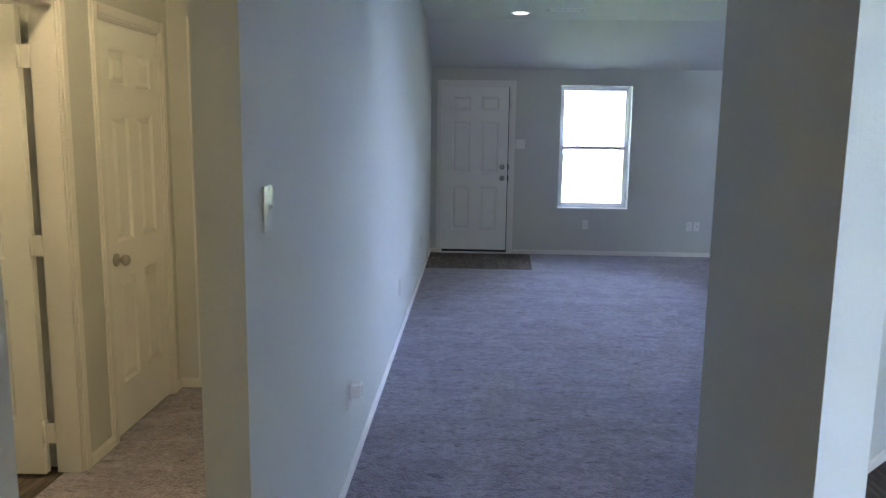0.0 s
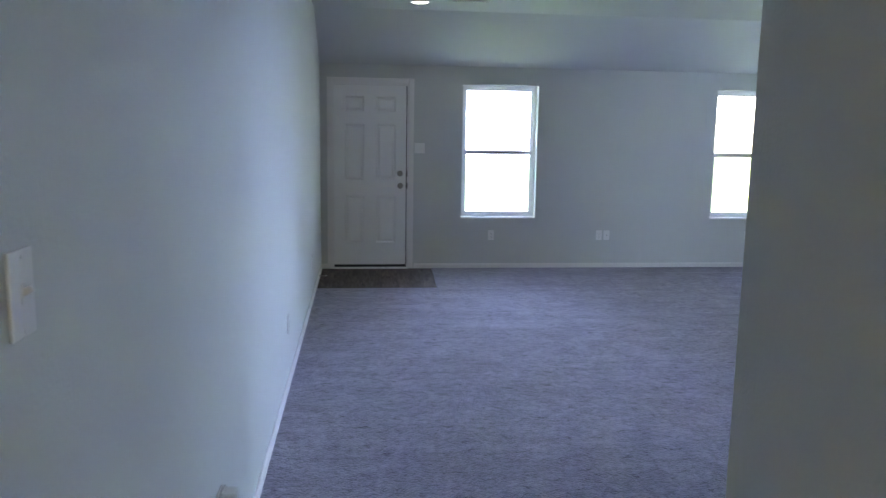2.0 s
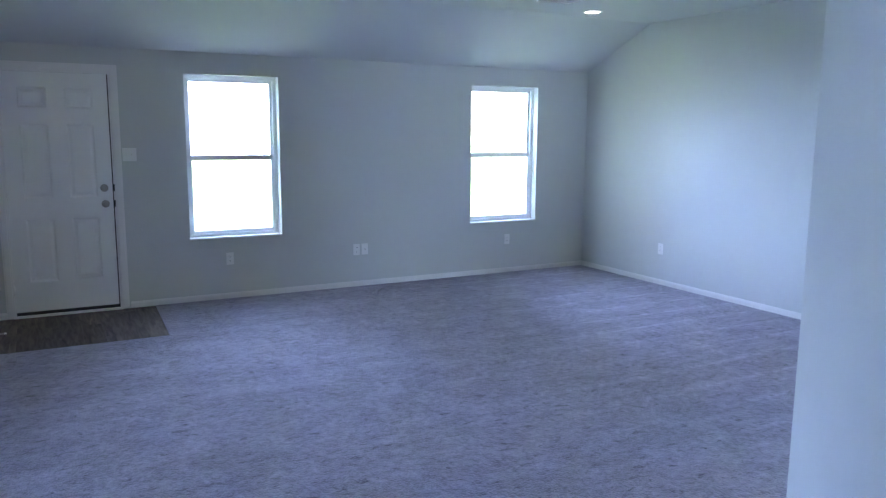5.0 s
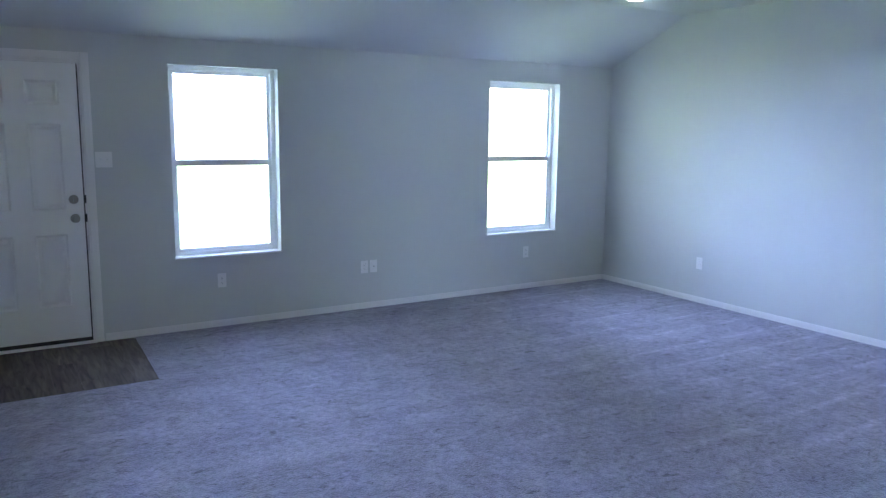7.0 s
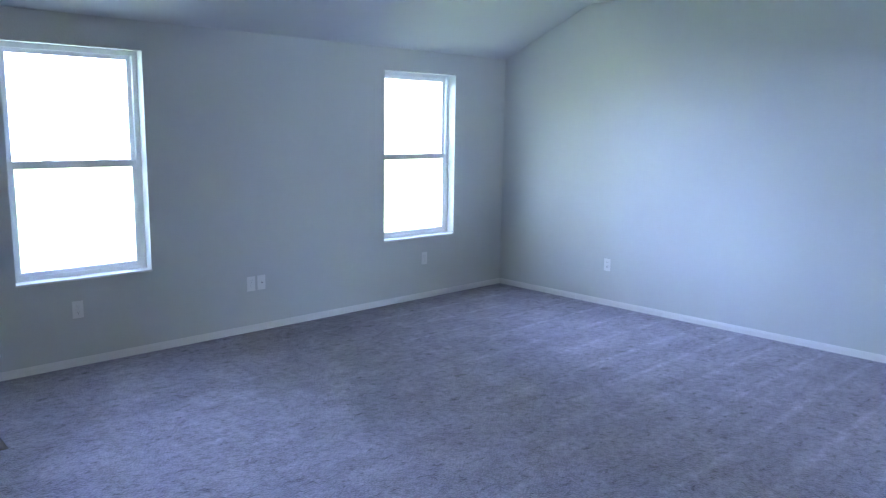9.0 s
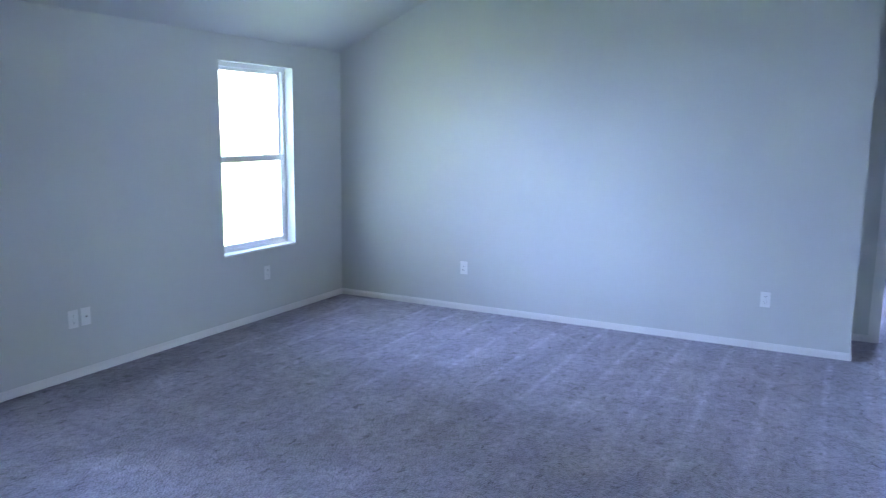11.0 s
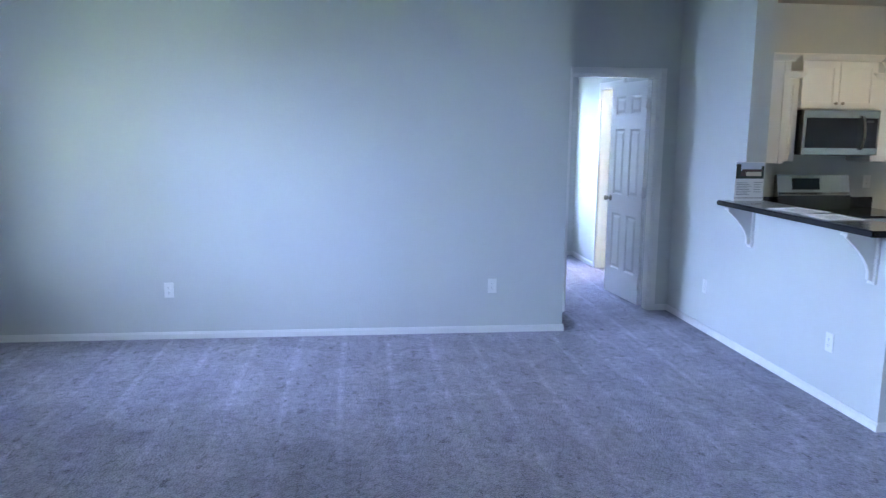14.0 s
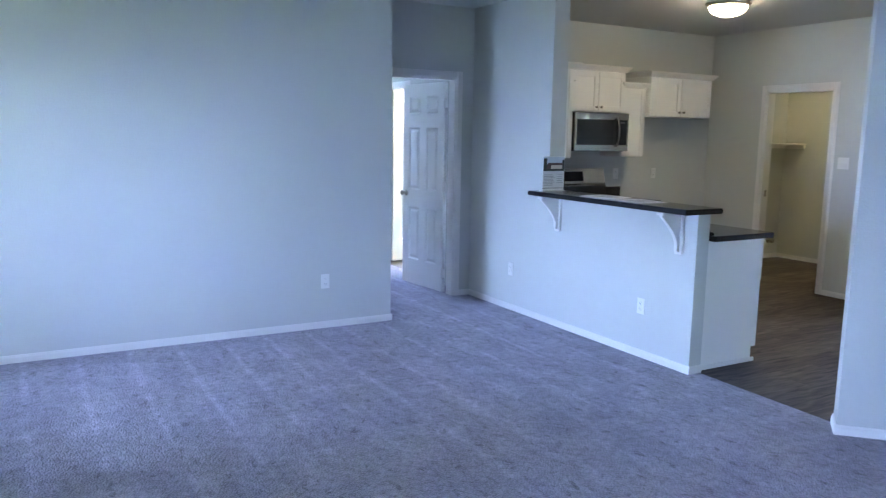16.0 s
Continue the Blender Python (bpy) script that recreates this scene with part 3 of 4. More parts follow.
pane = part("pane", boxes((2.02, 3.68, -2.68, -2.674, 0.08, 1.99)), GLASS, patio)
pane.visible_shadow = False


# ---- wall plates ----
def plate(name, label, category, x, y, z, yaw, gang=1, kind="outlet", group=""):
    """A wall plate whose face looks along its local -y."""
    ob = thing(name, label, category, group, m=pose(x, y, z, 0, 0, yaw))
    w = 0.070 + 0.046 * (gang - 1)
    part("cover", boxes((-w / 2, w / 2, -0.006, 0.0, -0.0575, 0.0575), bevel=0.0025), PLATE, ob)
    for i in range(gang):
        cx = (i - (gang - 1) / 2) * 0.046
        if kind == "outlet":
            for cz in (-0.0195, 0.0195):
                r = part("receptacle", boxes((cx - 0.0165, cx + 0.0165, -0.0085, -0.0055, cz - 0.0140, cz + 0.0140), bevel=0.001), PLATE, ob)
                part("slot", boxes((cx - 0.0075, cx - 0.0055, -0.0088, -0.008, cz - 0.001, cz + 0.007), (cx + 0.0055, cx + 0.0075, -0.0088, -0.008, cz - 0.001, cz + 0.006),
                                   (cx - 0.002, cx + 0.002, -0.0088, -0.008, cz - 0.009, cz - 0.005)), SLOT, r)
        elif kind == "switch":
            part("collar", boxes((cx - 0.006, cx + 0.006, -0.0075, -0.0055, -0.013, 0.013), bevel=0.0007), PLATE, ob)
            tg = part("toggle", boxes((-0.004, 0.004, -0.013, 0.002, -0.005, 0.005), bevel=0.001), PLATE, ob)
            tg.matrix_local = pose(cx, -0.007, 0.002, -25)
        else:
            part("jack", lathe([(0.006, 0), (0.006, 0.008), (0.0025, 0.009)], 12, Matrix.Translation((cx, -0.006, 0)) @ Matrix.Rotation(radians(90), 4, "X")), NICKEL, ob)
    for cz in (-0.048, 0.048) if kind != "outlet" else (0.0,):
        part("screw", lathe([(0.0032, 0), (0.0028, 0.0012)], 8, Matrix.Translation((0 if gang == 1 else -0.023, -0.006, cz)) @ Matrix.Rotation(radians(90), 4, "X")), PLATE, ob)
    return ob


OL = "white duplex wall outlet above the baseboard"
for x, z, kind in ((1.930, 0.379, "outlet"), (3.206, 0.379, "outlet"), (3.296, 0.380, "jack"), (5.026, 0.379, "outlet")):
    plate("wall_outlet" if kind == "outlet" else "cable_outlet", OL if kind == "outlet" else "white cable outlet plate beside the wall outlet", "outlet", x, FRONT, z, 0, kind=kind, group="living room outlets")
plate("light_switch", "white double toggle switch beside the front door", "light switch", 1.097, FRONT, 1.359, 0, 2, "switch")
for y in (8.197, 5.740):
    plate("wall_outlet", OL, "outlet", RIGHT, y, 0.376, -90, group="living room outlets")
for x in (4.386, 6.017):
    plate("wall_outlet", "white duplex wall outlet under the bar", "outlet", x, KLINE, 0.366, 180, group="living room outlets")
for y, kind in ((3.18, "outlet"), (5.46, "outlet"), (7.74, "outlet")):
    plate("wall_outlet", OL, "outlet", 0.0, y, 0.378, 90, kind=kind, group="living room outlets")
adapter = thing("plug_in_adapter", "white plastic adapter plugged into the wall outlet", "adapter", m=pose(0.0086, 3.185, 0.398, 0, 0, 90))
part("case", boxes((-0.026, 0.026, -0.046, 0.0, -0.028, 0.034), bevel=0.006), PLATE, adapter)
part("face_plate", boxes((-0.020, 0.020, -0.0485, -0.046, -0.022, 0.028), bevel=0.001), PLATE, adapter)
part("collar", boxes((-0.030, 0.030, -0.010, -0.001, -0.032, 0.038), bevel=0.003), PLATE, adapter)
plate("light_switch", "white toggle switch plate near the hall corner", "light switch", 0.0, 1.920, 1.318, 90, 1, "switch")
plate("light_switch", "white double switch beside the laundry doorway", "light switch", 5.100, SOUTH, 1.328, 180, 2, "switch")
for y in (2.15, 1.60):
    plate("wall_outlet", "white duplex outlet on the kitchen wall", "outlet", EAST, y, 1.155, -90, group="kitchen outlets")

# door stop on the left baseboard
stop = thing("door_stop", "small spring door stop on the baseboard", "door stop", m=pose(0.013, 8.80, 0.045, 0, 90, 0))
part("spring", lathe([(0.009, 0), (0.009, 0.004), (0.005, 0.006), (0.005, 0.062)], 10), NICKEL, stop)
part("tip", lathe([(0.007, 0.062), (0.008, 0.066), (0.007, 0.076)], 10), PLATE, stop)


# ---- ceiling fixtures ----
def recessed(x, y, z=H):
    ob = thing("recessed_light", "white recessed ceiling light, switched on", "ceiling light", "recessed lights", pose(x, y, z))
    part("trim_ring", lathe([(0.066, -0.001), (0.070, -0.006), (0.092, -0.005), (0.095, 0.0), (0.066, 0.002)], 32), PLATE, ob)
    part("lens", lathe([(0.069, 0.0), (0.067, -0.0035), (0.001, -0.004)], 32), LED, ob, "glowing white lens")
    return ob


for x, y in ((0.977, 8.07), (5.09, 8.20), (3.03, 7.22)):
    recessed(x, y)


def vent(x, y, z=H):
    ob = thing("ceiling_vent", "white metal ceiling air vent", "vent", "ceiling vents", pose(x, y, z))
    part("frame", boxes((-0.18, 0.18, -0.10, -0.078, -0.008, 0), (-0.18, 0.18, 0.078, 0.10, -0.008, 0), (-0.18, -0.155, -0.078, 0.078, -0.008, 0), (0.155, 0.18, -0.078, 0.078, -0.008, 0)), PLATE, ob)
    # no duct is modelled; its shade is a flat dark sheet
    part("backing", boxes((-0.155, 0.155, -0.078, 0.078, -0.001, 0.0)), SLOT, ob, "dark sheet standing in for the shaded duct behind the slats")
    for dx in (-0.05, 0.04):
        part("divider", boxes((dx, dx + 0.01, -0.078, 0.078, -0.008, -0.001)), PLATE, ob)
    me = None
    for i in range(9):
        s = part("slat", boxes((-0.153, 0.153, -0.006, 0.006, -0.0008, 0.0008)), PLATE, ob) if me is None else new("slat", me)
        me = s.data
        s.parent = ob
        s.matrix_local = pose(0, -0.066 + i * 0.0165, -0.0055, 38)
    return ob


vent(1.40, 7.84)
vent(4.43, 7.84)


def dome(x, y, z, r=0.165, glass=DOME, label="round flush-mount ceiling light with frosted glass bowl"):
    ob = thing("dome_light", label, "ceiling light", "dome lights", pose(x, y, z))
    part("pan", lathe([(r * 0.9, 0), (r * 1.12, -0.004), (r * 1.16, -0.018), (r * 1.10, -0.026), (r * 1.05, -0.034), (r * 0.98, -0.040), (r * 0.9, -0.036)], 40), NICKEL, ob, "brushed nickel pan")
    part("bowl", lathe([(r * 0.97, -0.036)] + [(r * 0.97 * math.cos(a), -0.038 - 0.085 * math.sin(a)) for a in (0.2, 0.45, 0.7, 0.95, 1.2, 1.4)] + [(0.002, -0.123)], 40), glass, ob, "glowing frosted glass bowl")
    return ob


dome(5.18, 2.44, H)
dome(6.0, -0.15, H, 0.14, DOME_DIM)
dome(-0.65, 2.45, H, 0.15, DOME_HALL)
dome(-2.3, 2.3, H, 0.15, DOME_HALL)
# added fill behind the camera's start, never in view, warms the hall-side walls
dome(0.65, -1.1, H, 0.14, DOME_DIM)
dome(8.35, 3.1, 2.44, 0.14, DOME_BATH)


# ---- kitchen ----
KY = 0.0
# where the wall units and the floor units stand along the kitchen wall
WALL_RUN = Matrix.Translation((0, 0.590, 0.040)) @ Matrix.Diagonal((1, 0.92, 0.955, 1))
FLOOR_RUN = Matrix.Translation((0, 0.576, 0)) @ Matrix.Diagonal((1, 0.92, 1, 1))


def place(ob, run):
    bpy.context.view_layer.update()
    for c in ob.children:
        c.matrix_local = run @ c.matrix_local


def shaker_door(parent, x, y0, y1, z0, z1, knob=None, t=0.019):
    """A cabinet door on the plane x, facing -x."""
    fr = 0.058
    d = part("cabinet_door", boxes((x, x + t, y0, y0 + fr, z0, z1), (x, x + t, y1 - fr, y1, z0, z1), (x, x + t, y0 + fr, y1 - fr, z0, z0 + fr), (x, x + t, y0 + fr, y1 - fr, z1 - fr, z1), bevel=0.0015), CAB, parent)
    part("door_panel", boxes((x + 0.009, x + t - 0.002, y0 + fr - 0.004, y1 - fr + 0.004, z0 + fr - 0.004, z1 - fr + 0.004)), CAB, d)
    if knob:
        part("knob", lathe([(0.009, 0), (0.006, 0.004), (0.006, 0.013), (0.014, 0.018), (0.015, 0.023), (0.010, 0.028), (0.001, 0.029)], 14, Matrix.Translation((x, *knob)) @ Matrix.Rotation(radians(-90), 4, "Y")), NICKEL, d, "satin nickel knob")


def upper_cabinet(y0, y1, z0, z1, depth, doors, crown, label, knob=True):
    ob = thing("upper_cabinet", label, "cabinet", "upper kitchen cabinets", pose(0, KY, 0))
    xf = EAST - depth
    part("body", boxes((xf, EAST, y0, y1, z0, z1), bevel=0.002), CAB, ob)
    n = doors
    w = (y1 - y0) / n
    for i in range(n):
        a, b = y0 + i * w + 0.003, y0 + (i + 1) * w - 0.003
        ky = (b - 0.03) if (n == 2 and i == 0) else (a + 0.03)
        shaker_door(ob, xf - 0.019, a, b, z0 + 0.004, z1 - 0.004, (ky, z0 + 0.05) if knob else None)
    if crown:
        bm = bmesh.new()
        prof = ((0.0, 0.0), (0.012, 0.0), (0.018, 0.014), (0.040, 0.040), (0.046, 0.044), (0.046, 0.058), (0.0, 0.058))
        loops = []
        for o, hh in prof:
            loops.append([bm.verts.new(p) for p in ((EAST, y0 - o, z1 + hh), (xf - 0.019 - o, y0 - o, z1 + hh), (xf - 0.019 - o, y1 + o, z1 + hh), (EAST, y1 + o, z1 + hh))])
        for a, b in zip(loops, loops[1:]):
            for i in range(3):
                bm.faces.new((a[i], a[i + 1], b[i + 1], b[i]))
        bm.faces.new(loops[-1])
        bmesh.ops.recalc_face_normals(bm, faces=bm.faces[:])
        part("crown_moulding", bm, CAB, ob)
    place(ob, WALL_RUN)
    return ob


upper_cabinet(2.700, 3.00, 1.367, 2.095, 0.305, 1, True, "narrow white shaker wall cabinet in the kitchen corner", knob=False)
upper_cabinet(1.950, 2.695, 1.832, 2.248, 0.325, 2, True, "white shaker cabinet above the microwave")
upper_cabinet(1.615, 1.945, 1.367, 2.095, 0.305, 1, True, "narrow white shaker wall cabinet beside the microwave", knob=False)
upper_cabinet(0.640, 1.610, 1.805, 2.225, 0.36, 2, True, "wide white shaker cabinet above the fridge space")

# wall cabinet on the back of the wall end, its plain end panel towards the living room
wc = thing("upper_cabinet", "white wall cabinet with plain end panel on the wall end", "cabinet", "upper kitchen cabinets")
CX0, CX1, CY0, CY1, CZ0, CZ1 = 5.835, 6.790, 3.567, KLINE - 0.15, 1.358, 2.118
part("body", boxes((CX0, CX1, CY0, CY1, CZ0, CZ1), bevel=0.002), CAB, wc)
part("face_frame", boxes((CX0 - 0.004, CX1, CY0 - 0.012, CY0 + 0.028, CZ0 - 0.004, CZ1), bevel=0.002), CAB, wc)
part("cabinet_door", boxes((CX0 + 0.012, 6.15, CY0 - 0.032, CY0 - 0.0125, CZ0 + 0.006, CZ1 - 0.006), bevel=0.002), CAB, wc)
cb = bmesh.new()
rings = []
for o, hh in ((0.0, 0.0), (0.012, 0.0), (0.018, 0.014), (0.040, 0.040), (0.046, 0.044), (0.046, 0.058), (0.0, 0.058)):
    rings.append([cb.verts.new(p) for p in ((CX0 - o, CY1, CZ1 + hh), (CX0 - o, CY0 - 0.03 - o, CZ1 + hh), (CX1, CY0 - 0.03 - o, CZ1 + hh))])
for a, b in zip(rings, rings[1:]):
    for i in range(2):
        cb.faces.new((a[i], a[i + 1], b[i + 1], b[i]))
cb.faces.new(rings[-1] + [cb.verts.new((CX1, CY1, CZ1 + 0.058))])
bmesh.ops.recalc_face_normals(cb, faces=cb.faces[:])
part("crown_moulding", cb, CAB, wc)

mw = thing("microwave", "stainless over-the-range microwave with black glass door", "microwave", m=pose(0, KY, 0))
mx = EAST - 0.415
part("body", boxes((mx + 0.0165, EAST, 1.945, 2.690, 1.430, 1.822), bevel=0.003), BLACK, mw)
part("door_frame", boxes((mx, mx + 0.016, 1.945, 2.690, 1.752, 1.822), (mx, mx + 0.016, 1.945, 2.690, 1.430, 1.492), (mx, mx + 0.016, 2.665, 2.690, 1.492, 1.752), (mx, mx + 0.016, 1.945, 1.962, 1.492, 1.752), bevel=0.002), STEEL, mw, "stainless front")
part("door_glass", boxes((mx + 0.004, mx + 0.0165, 2.155, 2.665, 1.492, 1.752)), BLACKGL, mw, "black glass window")
part("control_panel", boxes((mx + 0.003, mx + 0.0165, 1.962, 2.095, 1.492, 1.752)), BLACKGL, mw, "black control panel")
part("display", boxes((mx + 0.002, mx + 0.004, 2.00, 2.07, 1.715, 1.735)), SLOT, mw)
hb = bmesh.new()
prev = None
for i in range(13):
    a = i / 12
    z, o = 1.475 + 0.30 * a, 0.012 + 0.034 * math.sin(math.pi * a)
    ring = [hb.verts.new((mx - o + dx, 2.118 + dy, z)) for dx, dy in ((-0.006, -0.011), (-0.006, 0.011), (0.006, 0.011), (0.006, -0.011))]
    if prev:
        for k in range(4):
            hb.faces.new((prev[k], prev[(k + 1) % 4], ring[(k + 1) % 4], ring[k])).smooth = True
    else:
        hb.faces.new(ring[::-1])
    prev = ring
hb.faces.new(prev)
bmesh.ops.recalc_face_normals(hb, faces=hb.faces[:])
part("handle", hb, STEEL, mw, "curved stainless handle")
part("vent_grille", boxes((mx + 0.02, EAST - 0.05, 1.99, 2.65, 1.424, 1.431)), SLOT, mw)
place(mw, WALL_RUN)

rg = thing("range", "stainless electric range with black glass top", "range", m=pose(0, KY, 0))
rx = EAST - 0.66
part("body", boxes((rx, EAST - 0.01, 1.945, 2.695, 0.06, 0.895), bevel=0.003), STEEL, rg)
part("cooktop", boxes((rx - 0.02, EAST - 0.09, 1.945, 2.695, 0.895, 0.915), bevel=0.003), BLACKGL, rg, "black glass cooktop")
bg = prism([(EAST - 0.100, 0.915), (EAST - 0.012, 0.915), (EAST - 0.012, 1.205), (EAST - 0.050, 1.215), (EAST - 0.085, 1.060), (EAST - 0.100, 1.040)], 1.945, 2.695, "y")
part("backguard", bg, STEEL, rg, "sloped stainless backguard")
part("lower_strip", boxes((EAST - 0.106, EAST - 0.10, 1.945, 2.695, 0.915, 1.035)), BLACK, rg)
dp = part("display_panel", boxes((-0.003, 0.002, -0.14, 0.14, -0.05, 0.05)), BLACKGL, rg, "black display panel with buttons")
dp.matrix_local = pose(EAST - 0.0715, 2.40, 1.135, 0, 12.7, 0)
for i in range(4):
    k = part("button", boxes((-0.0045, -0.002, -0.115 + i * 0.065, -0.075 + i * 0.065, -0.008, 0.006)), INK, rg)
    k.matrix_local = dp.matrix_local.copy()
part("oven_door", boxes((rx - 0.035, rx, 1.955, 2.685, 0.25, 0.80), bevel=0.004), STEEL, rg)
part("oven_window", boxes((rx - 0.038, rx - 0.034, 2.08, 2.56, 0.40, 0.68)), BLACKGL, rg)
part("oven_handle", boxes((rx - 0.085, rx - 0.065, 2.0, 2.64, 0.80, 0.82), (rx - 0.07, rx - 0.03, 2.02, 2.04, 0.80, 0.82), (rx - 0.07, rx - 0.03, 2.60, 2.62, 0.80, 0.82), bevel=0.003), STEEL, rg)
part("drawer", boxes((rx - 0.030, rx, 1.955, 2.685, 0.07, 0.235), bevel=0.004), STEEL, rg)
place(rg, FLOOR_RUN)


def base_cabinet(y0, y1, label):
    ob = thing("base_cabinet", label, "cabinet", "base kitchen cabinets", pose(0, KY, 0))
    x = EAST - 0.60
    part("body", boxes((x, EAST, y0, y1, 0.10, 0.875), bevel=0.002), CAB, ob)
    part("toe_kick", boxes((x + 0.06, EAST, y0, y1, 0.0, 0.10)), CAB, ob)
    shaker_door(ob, x - 0.019, y0 + 0.004, y1 - 0.004, 0.12, 0.70, (y0 + 0.04, 0.65))
    part("drawer_front", boxes((x - 0.019, x, y0 + 0.004, y1 - 0.004, 0.715, 0.865), bevel=0.002), CAB, ob)
    place(ob, FLOOR_RUN)


base_cabinet(1.66, 1.94, "narrow white base cabinet beside the range")
base_cabinet(2.70, 2.89, "white base cabinet beside the range")


def worktop(name, label, rows, run=None):
    ob = thing(name, label, "countertop", m=pose(0, 0, 0))
    for nm, r in rows:
        part(nm, boxes(r, bevel=0.004), GRANITE, ob)
    if run:
        place(ob, run)
    return ob


worktop("countertop", "black speckled countertop with short backsplash", [("slab", (EAST - 0.635, EAST, 1.645, 1.942, 0.876, 0.914)), ("backsplash", (EAST - 0.022, EAST, 1.645, 1.942, 0.914, 1.015))], FLOOR_RUN)
worktop("countertop", "black speckled countertop next to the range", [("slab", (EAST - 0.635, EAST, 2.698, 2.903, 0.876, 0.914)), ("backsplash", (EAST - 0.022, EAST, 2.698, 3.58, 0.914, 1.015))], FLOOR_RUN)

# peninsula behind the half wall
pen = thing("peninsula_cabinet", "white peninsula base cabinet with plain end panel", "cabinet", "base kitchen cabinets")
part("body", boxes((3.966, 6.78, 3.345, 3.86, 0.10, 0.874), bevel=0.002), CAB, pen)
part("end_panel", boxes((3.950, 3.9655, 3.385, 3.911, 0.0, 0.874), bevel=0.001), CAB, pen)
part("end_panel_upper", boxes((3.950, 3.9655, 3.34, 3.385, 0.105, 0.874), bevel=0.001), CAB, pen)
part("toe_kick", boxes((3.98, 6.78, 3.385, 3.44, 0.0, 0.10)), CAB, pen)
part("toe_board", boxes((3.938, 3.950, 3.36, 3.911, 0.0, 0.030), bevel=0.003), TRIM, pen)
for i in range(4):
    a = 3.972 + i * 0.488
    part("cabinet_door", boxes((a, a + 0.480, 3.326, 3.344, 0.115, 0.69), bevel=0.002), CAB, pen)
    part("drawer_front", boxes((a, a + 0.480, 3.326, 3.344, 0.705, 0.865), bevel=0.002), CAB, pen)
worktop("peninsula_countertop", "black speckled peninsula countertop behind the bar", [("slab", (3.905, 6.778, 3.29, 3.87, 0.876, 0.914))])
fau = thing("sink_stopper", "small black sink stopper on the counter", "sink stopper", m=pose(4.03, 3.80, 0.914))
part("disc", lathe([(0.038, 0), (0.040, 0.006), (0.030, 0.012), (0.010, 0.016), (0.010, 0.03), (0.002, 0.032)], 16), BLACK, fau)

bar = thing("bar_counter", "raised black speckled bar top with rounded corners", "countertop")
bpoly = [(3.862, 3.86), (5.508, 3.86), (5.508, KLINE + 0.003), (5.56, KLINE + 0.003), (5.56, 4.20), (3.862, 4.20)]
bb = prism(bpoly, 1.066, 1.102, "z")
bmesh.ops.bevel(bb, geom=bb.edges[:], offset=0.007, segments=2, affect="EDGES")
part("slab", bb, GRANITE, bar)


def corbel(x):
    ob = thing("bar_bracket", "white painted wooden bracket under the bar", "bracket", "bar brackets")
    arc = [(KLINE + 0.018 + 0.150 * (i / 8) ** 1.7, 0.83 + 0.21 * i / 8) for i in range(9)]
    part("brace", prism([(KLINE + 0.018, 0.80), (KLINE + 0.042, 0.81)] + [(a + 0.02, b) for a, b in arc[1:]] + [(KLINE + 0.19, 1.066), (KLINE + 0.018, 1.066)], x - 0.013, x + 0.013, "x"), TRIM, ob)
    part("back_plate", boxes((x - 0.032, x + 0.032, KLINE, KLINE + 0.018, 0.785, 1.066), bevel=0.003), TRIM, ob)
    part("top_plate", boxes((x - 0.032, x + 0.032, KLINE + 0.018, KLINE + 0.20, 1.050, 1.066), bevel=0.003), TRIM, ob)


corbel(5.357)
corbel(4.062)

# flyer stand and papers
fs = thing("flyer_stand", "upright printed flyer with a house photo on the bar", "flyer", m=pose(5.470, 4.008, 1.1025, 0, 0, -90))
part("sheet", boxes((-0.108, 0.108, 0.0, 0.003, 0.0, 0.278)), PAPER, fs)
part("foot", boxes((-0.108, 0.108, -0.02, 0.045, 0.0, 0.003)), PLATE, fs)
for nm, r, mt in (("photo_sky", (-0.104, 0.104, -0.0012, 0.0002, 0.215, 0.274), PHOTO_SKY), ("photo_lawn", (-0.104, 0.104, -0.0012, 0.0002, 0.160, 0.215), PHOTO_DARK),
                  ("photo_house", (-0.030, 0.085, -0.002, -0.0011, 0.178, 0.208), PHOTO_WALL), ("photo_roof", (-0.060, 0.092, -0.0021, -0.0011, 0.208, 0.226), PHOTO_ROOF),
                  ("photo_tree", (-0.104, -0.070, -0.002, -0.0011, 0.185, 0.262), PHOTO_DARK), ("photo_garage", (-0.075, -0.030, -0.002, -0.0011, 0.178, 0.206), PHOTO_ROOF),
                  ("photo_tree", (0.085, 0.104, -0.002, -0.0011, 0.19, 0.25), PHOTO_DARK),
                  ("rule", (-0.108, 0.108, -0.0012, 0.0002, 0.020, 0.024), PHOTO_ROOF)):
    part(nm, boxes(r), mt, fs)
for i in range(8):
    part("text_line", boxes((-0.095, -0.095 + 0.085 + 0.012 * (i % 3), -0.0012, 0.0002, 0.128 - i * 0.012, 0.1315 - i * 0.012)), INK, fs)
for i in range(5):
    part("text_line", boxes((0.035, 0.095 - 0.010 * (i % 2), -0.0012, 0.0002, 0.132 - i * 0.017, 0.1355 - i * 0.017)), INK, fs)


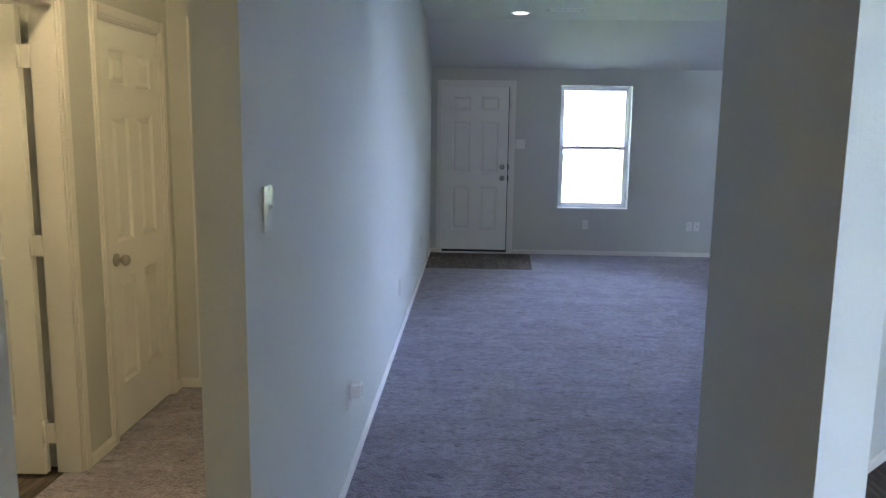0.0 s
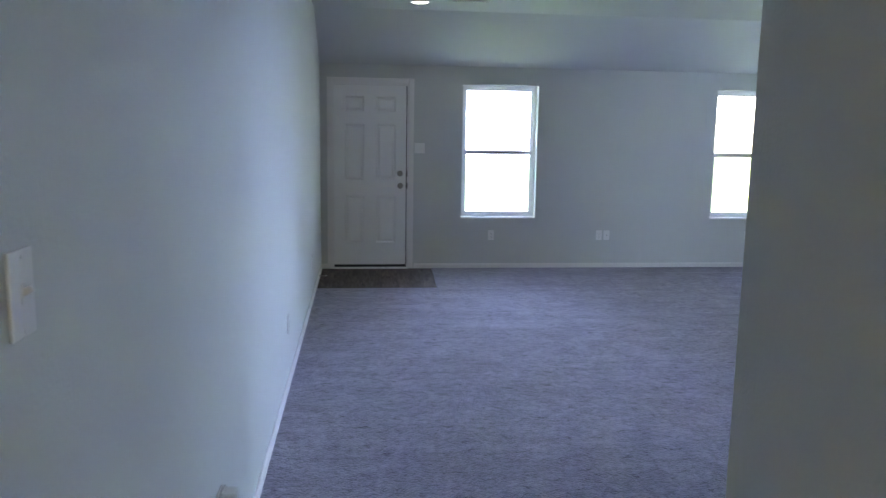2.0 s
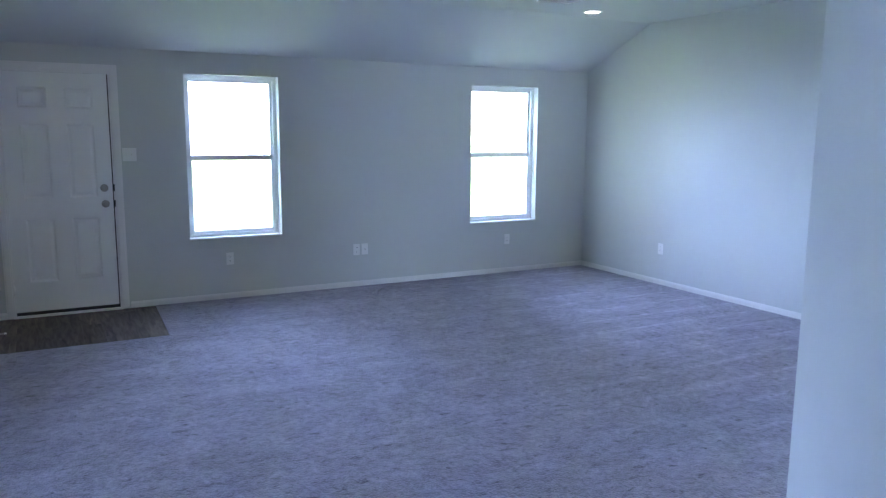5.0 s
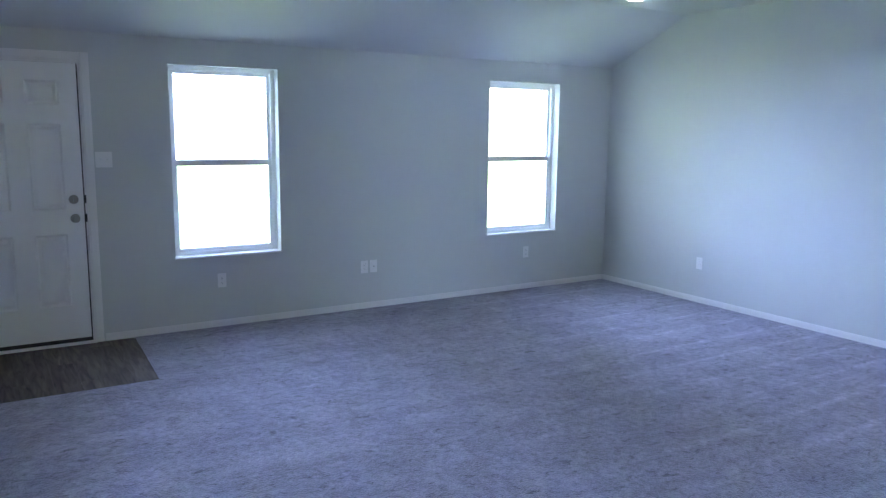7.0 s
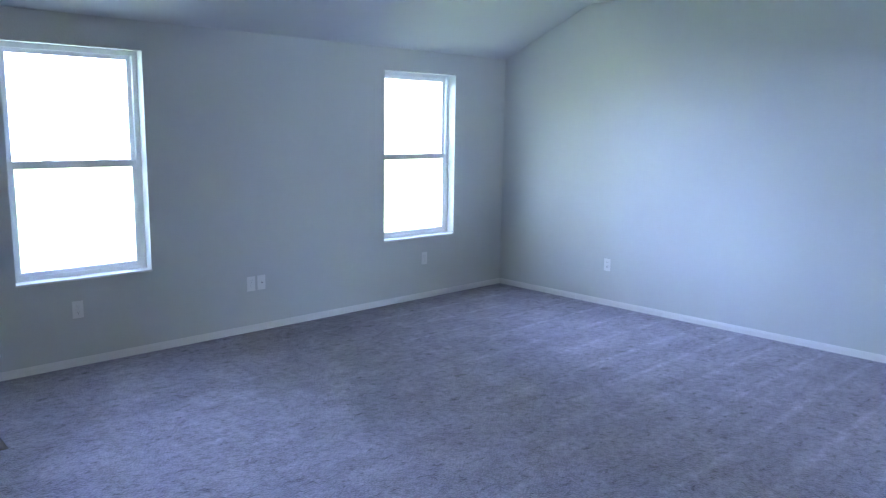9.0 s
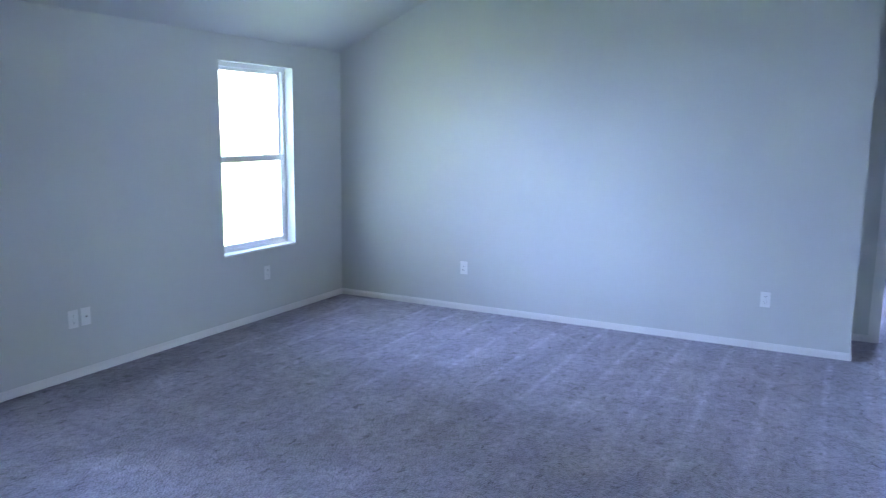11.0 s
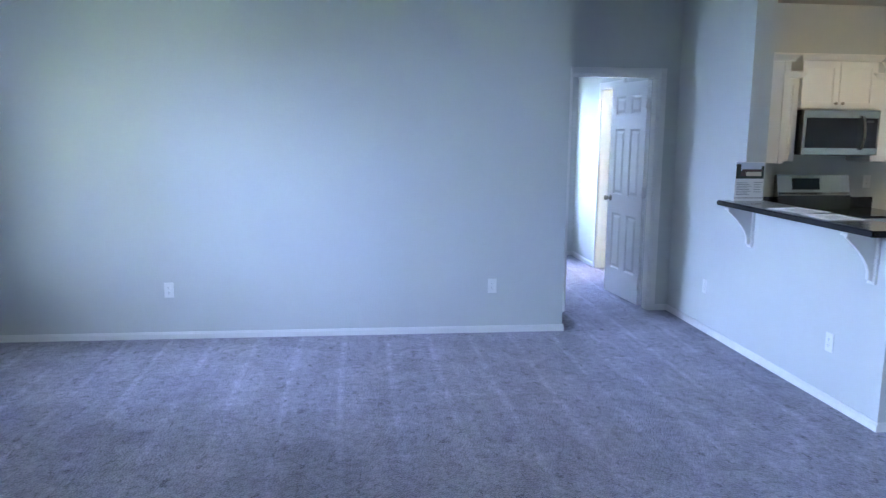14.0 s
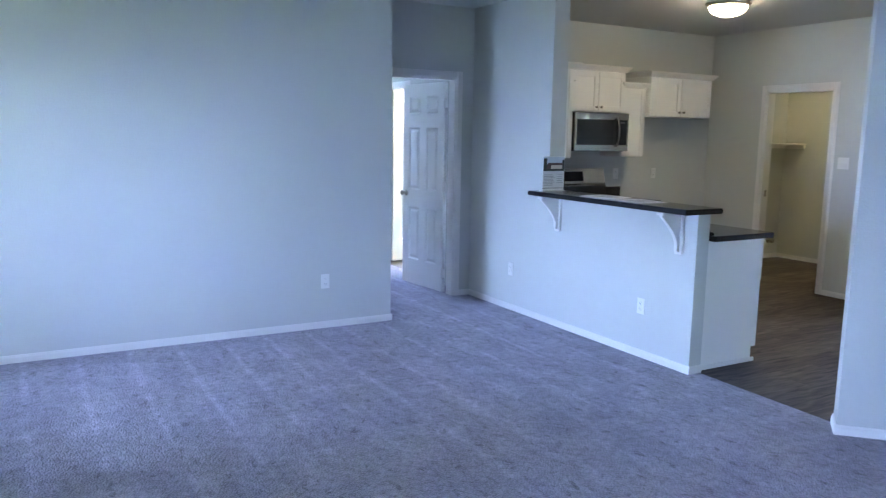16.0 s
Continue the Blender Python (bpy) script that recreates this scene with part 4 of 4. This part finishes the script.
def papers(name, x, y, yaw, n, label):
    ob = thing(name, label, "papers", "papers on the bar", pose(x, y, 1.1022, 0, 0, yaw))
    rnd = random.Random(5)
    for i in range(n):
        p = part("sheet", boxes((-0.14, 0.14, -0.108, 0.108, 0, 0.0012)), PAPER, ob)
        p.matrix_local = pose(rnd.uniform(-0.015, 0.015), rnd.uniform(-0.02, 0.02), i * 0.0016, 0, 0, rnd.uniform(-7, 7))
    last = n * 0.0016 - 0.0002
    for i in range(6):
        q = part("text_line", boxes((-0.11, 0.05 + 0.02 * (i % 3), 0.07 - i * 0.024, 0.076 - i * 0.024, 0, 0.0004)), INK, ob)
        q.matrix_local = pose(0, 0, last)
    return ob


papers("paper_stack", 4.80, 4.03, 8, 5, "loose stack of printed sheets lying on the bar")
papers("paper_stack", 4.44, 4.03, -6, 4, "white printed sheets spread on the bar")

# laundry shelf and valve
sh = thing("laundry_shelf", "white wall shelf with bracket in the laundry", "shelf")
part("board", boxes((6.78, LAUNDRY, -1.01, -0.20, 1.485, 1.503), bevel=0.002), TRIM, sh)
part("cleat", boxes((LAUNDRY - 0.018, LAUNDRY, -0.992, -0.20, 1.435, 1.485), (6.80, LAUNDRY - 0.018, -1.01, -0.992, 1.435, 1.485)), TRIM, sh)
vv = thing("shutoff_valve", "small chrome shut-off valve low on the wall", "valve", m=pose(LAUNDRY, -0.82, 0.235, 0, -90, 0))
part("escutcheon", lathe([(0.045, 0), (0.040, 0.008), (0.012, 0.012), (0.012, 0.05)], 16), STEEL, vv)
part("handwheel", lathe([(0.012, 0.045), (0.036, 0.05), (0.038, 0.06), (0.036, 0.07), (0.012, 0.075)], 12), STEEL, vv)


# ---- brick facing outside the front windows ----
facing = tagged(part("brick_facing", boxes((-0.11, 0.0, FRONT + TH + 0.032, FRONT + TH + 0.124, -0.15, LOW), (1.05, W1[0] + 0.005, FRONT + TH + 0.032, FRONT + TH + 0.124, -0.15, LOW),
                                           (W1[1] - 0.005, W2[0] + 0.005, FRONT + TH + 0.032, FRONT + TH + 0.124, -0.15, LOW), (W2[1] - 0.005, 6.24, FRONT + TH + 0.032, FRONT + TH + 0.124, -0.15, LOW)), MORTAR),
                "brown brick facing with pale mortar round the windows", "brick wall", "", "structure")
brick_me = None
for x0, sgn in ((W1[0], -1), (W1[1], 1), (W2[0], -1), (W2[1], 1)):
    for c in range(25):
        z = 0.52 + c * 0.068
        for k in range(2):
            ln = 0.20
            cx = x0 + sgn * (0.095 + k * 0.211 + (0.045 if c % 2 else 0.0)) - sgn * 0.003 * 2
            if brick_me is None:
                b = part("brick", boxes((-0.1, 0.1, -0.048, 0.048, -0.0285, 0.0285), bevel=0.003), BRICK, facing)
                brick_me = b.data
            else:
                b = new("brick", brick_me)
                b.parent = facing
            b.matrix_local = pose(cx, FRONT + TH + 0.082, z)

# ---- vinyl planks ----
floor_kitchen = structure("floor_kitchen", boxes((1.31, LAUNDRY, -2.6, 3.95, -0.016, -0.0125)), RUBBER, "dark brown wood-look vinyl plank floor in the kitchen", "floor")
floor_entry = structure("floor_entry", boxes((0.0, 1.27, 8.30, FRONT, -0.016, -0.0125)), RUBBER, "dark brown wood-look vinyl planks inside the front door", "floor")
floor_bath = structure("floor_bath", boxes((-3.3, -1.27, 0.9, 4.30, -0.016, -0.0125)), RUBBER, "dark brown wood-look vinyl plank floor in the bathroom", "floor")
meshes = {}


def plank(parent, x0, x1, y0, y1):
    w, ln = round(x1 - x0, 3), round(y1 - y0, 3)
    if (w, ln) not in meshes:
        p = part("plank", boxes((0.0006, w - 0.0006, 0.0006, ln - 0.0006, -0.0125, -0.007)), PLANK, parent)
        meshes[(w, ln)] = p.data
    else:
        p = new("plank", meshes[(w, ln)])
        p.parent = parent
    p.matrix_local = pose(x0, y0, 0)


def lay(parent, xa, xb, ya, yb, top=None, w=0.152, ln=1.22):
    i = 0
    x = xa
    while x < xb - 0.01:
        x1 = min(x + w, xb)
        y = ya - (i * 0.437) % ln
        stop_y = top(x1) if top else yb
        while y < stop_y - 0.01:
            a, b = max(y, ya), min(y + ln, stop_y)
            if b - a > 0.02:
                plank(parent, x, x1, a, b)
            y += ln
        x = x1
        i += 1


lay(floor_kitchen, 1.43, 4.08, -0.6, 4.05, lambda x: min(x + 1.10, 4.05))
lay(floor_kitchen, 4.08, 6.45, SOUTH - TH, 3.90)
lay(floor_kitchen, 5.0, LAUNDRY, -1.01, SOUTH - TH)
lay(floor_entry, 0.0, 1.24, 8.33, FRONT)
lay(floor_bath, -2.6, -1.25, 1.8, 3.2)

# ---- origins: each thing's empty stands at the base of its parts ----
bpy.context.view_layer.update()
for ob in list(scene.objects):
    if ob.type == "EMPTY" and ob.parent is None and ob.location.xy.length < 0.5 and ob.location.z == 0:
        pts = [c.matrix_world @ Vector(v) for c in ob.children_recursive for v in c.bound_box]
        lo, hi = [min(p[i] for p in pts) for i in range(3)], [max(p[i] for p in pts) for i in range(3)]
        base = Vector(((lo[0] + hi[0]) / 2, (lo[1] + hi[1]) / 2, lo[2]))
        shift = Matrix.Translation(ob.location - base)
        for c in ob.children:
            c.matrix_local = shift @ c.matrix_local
        ob.location = base
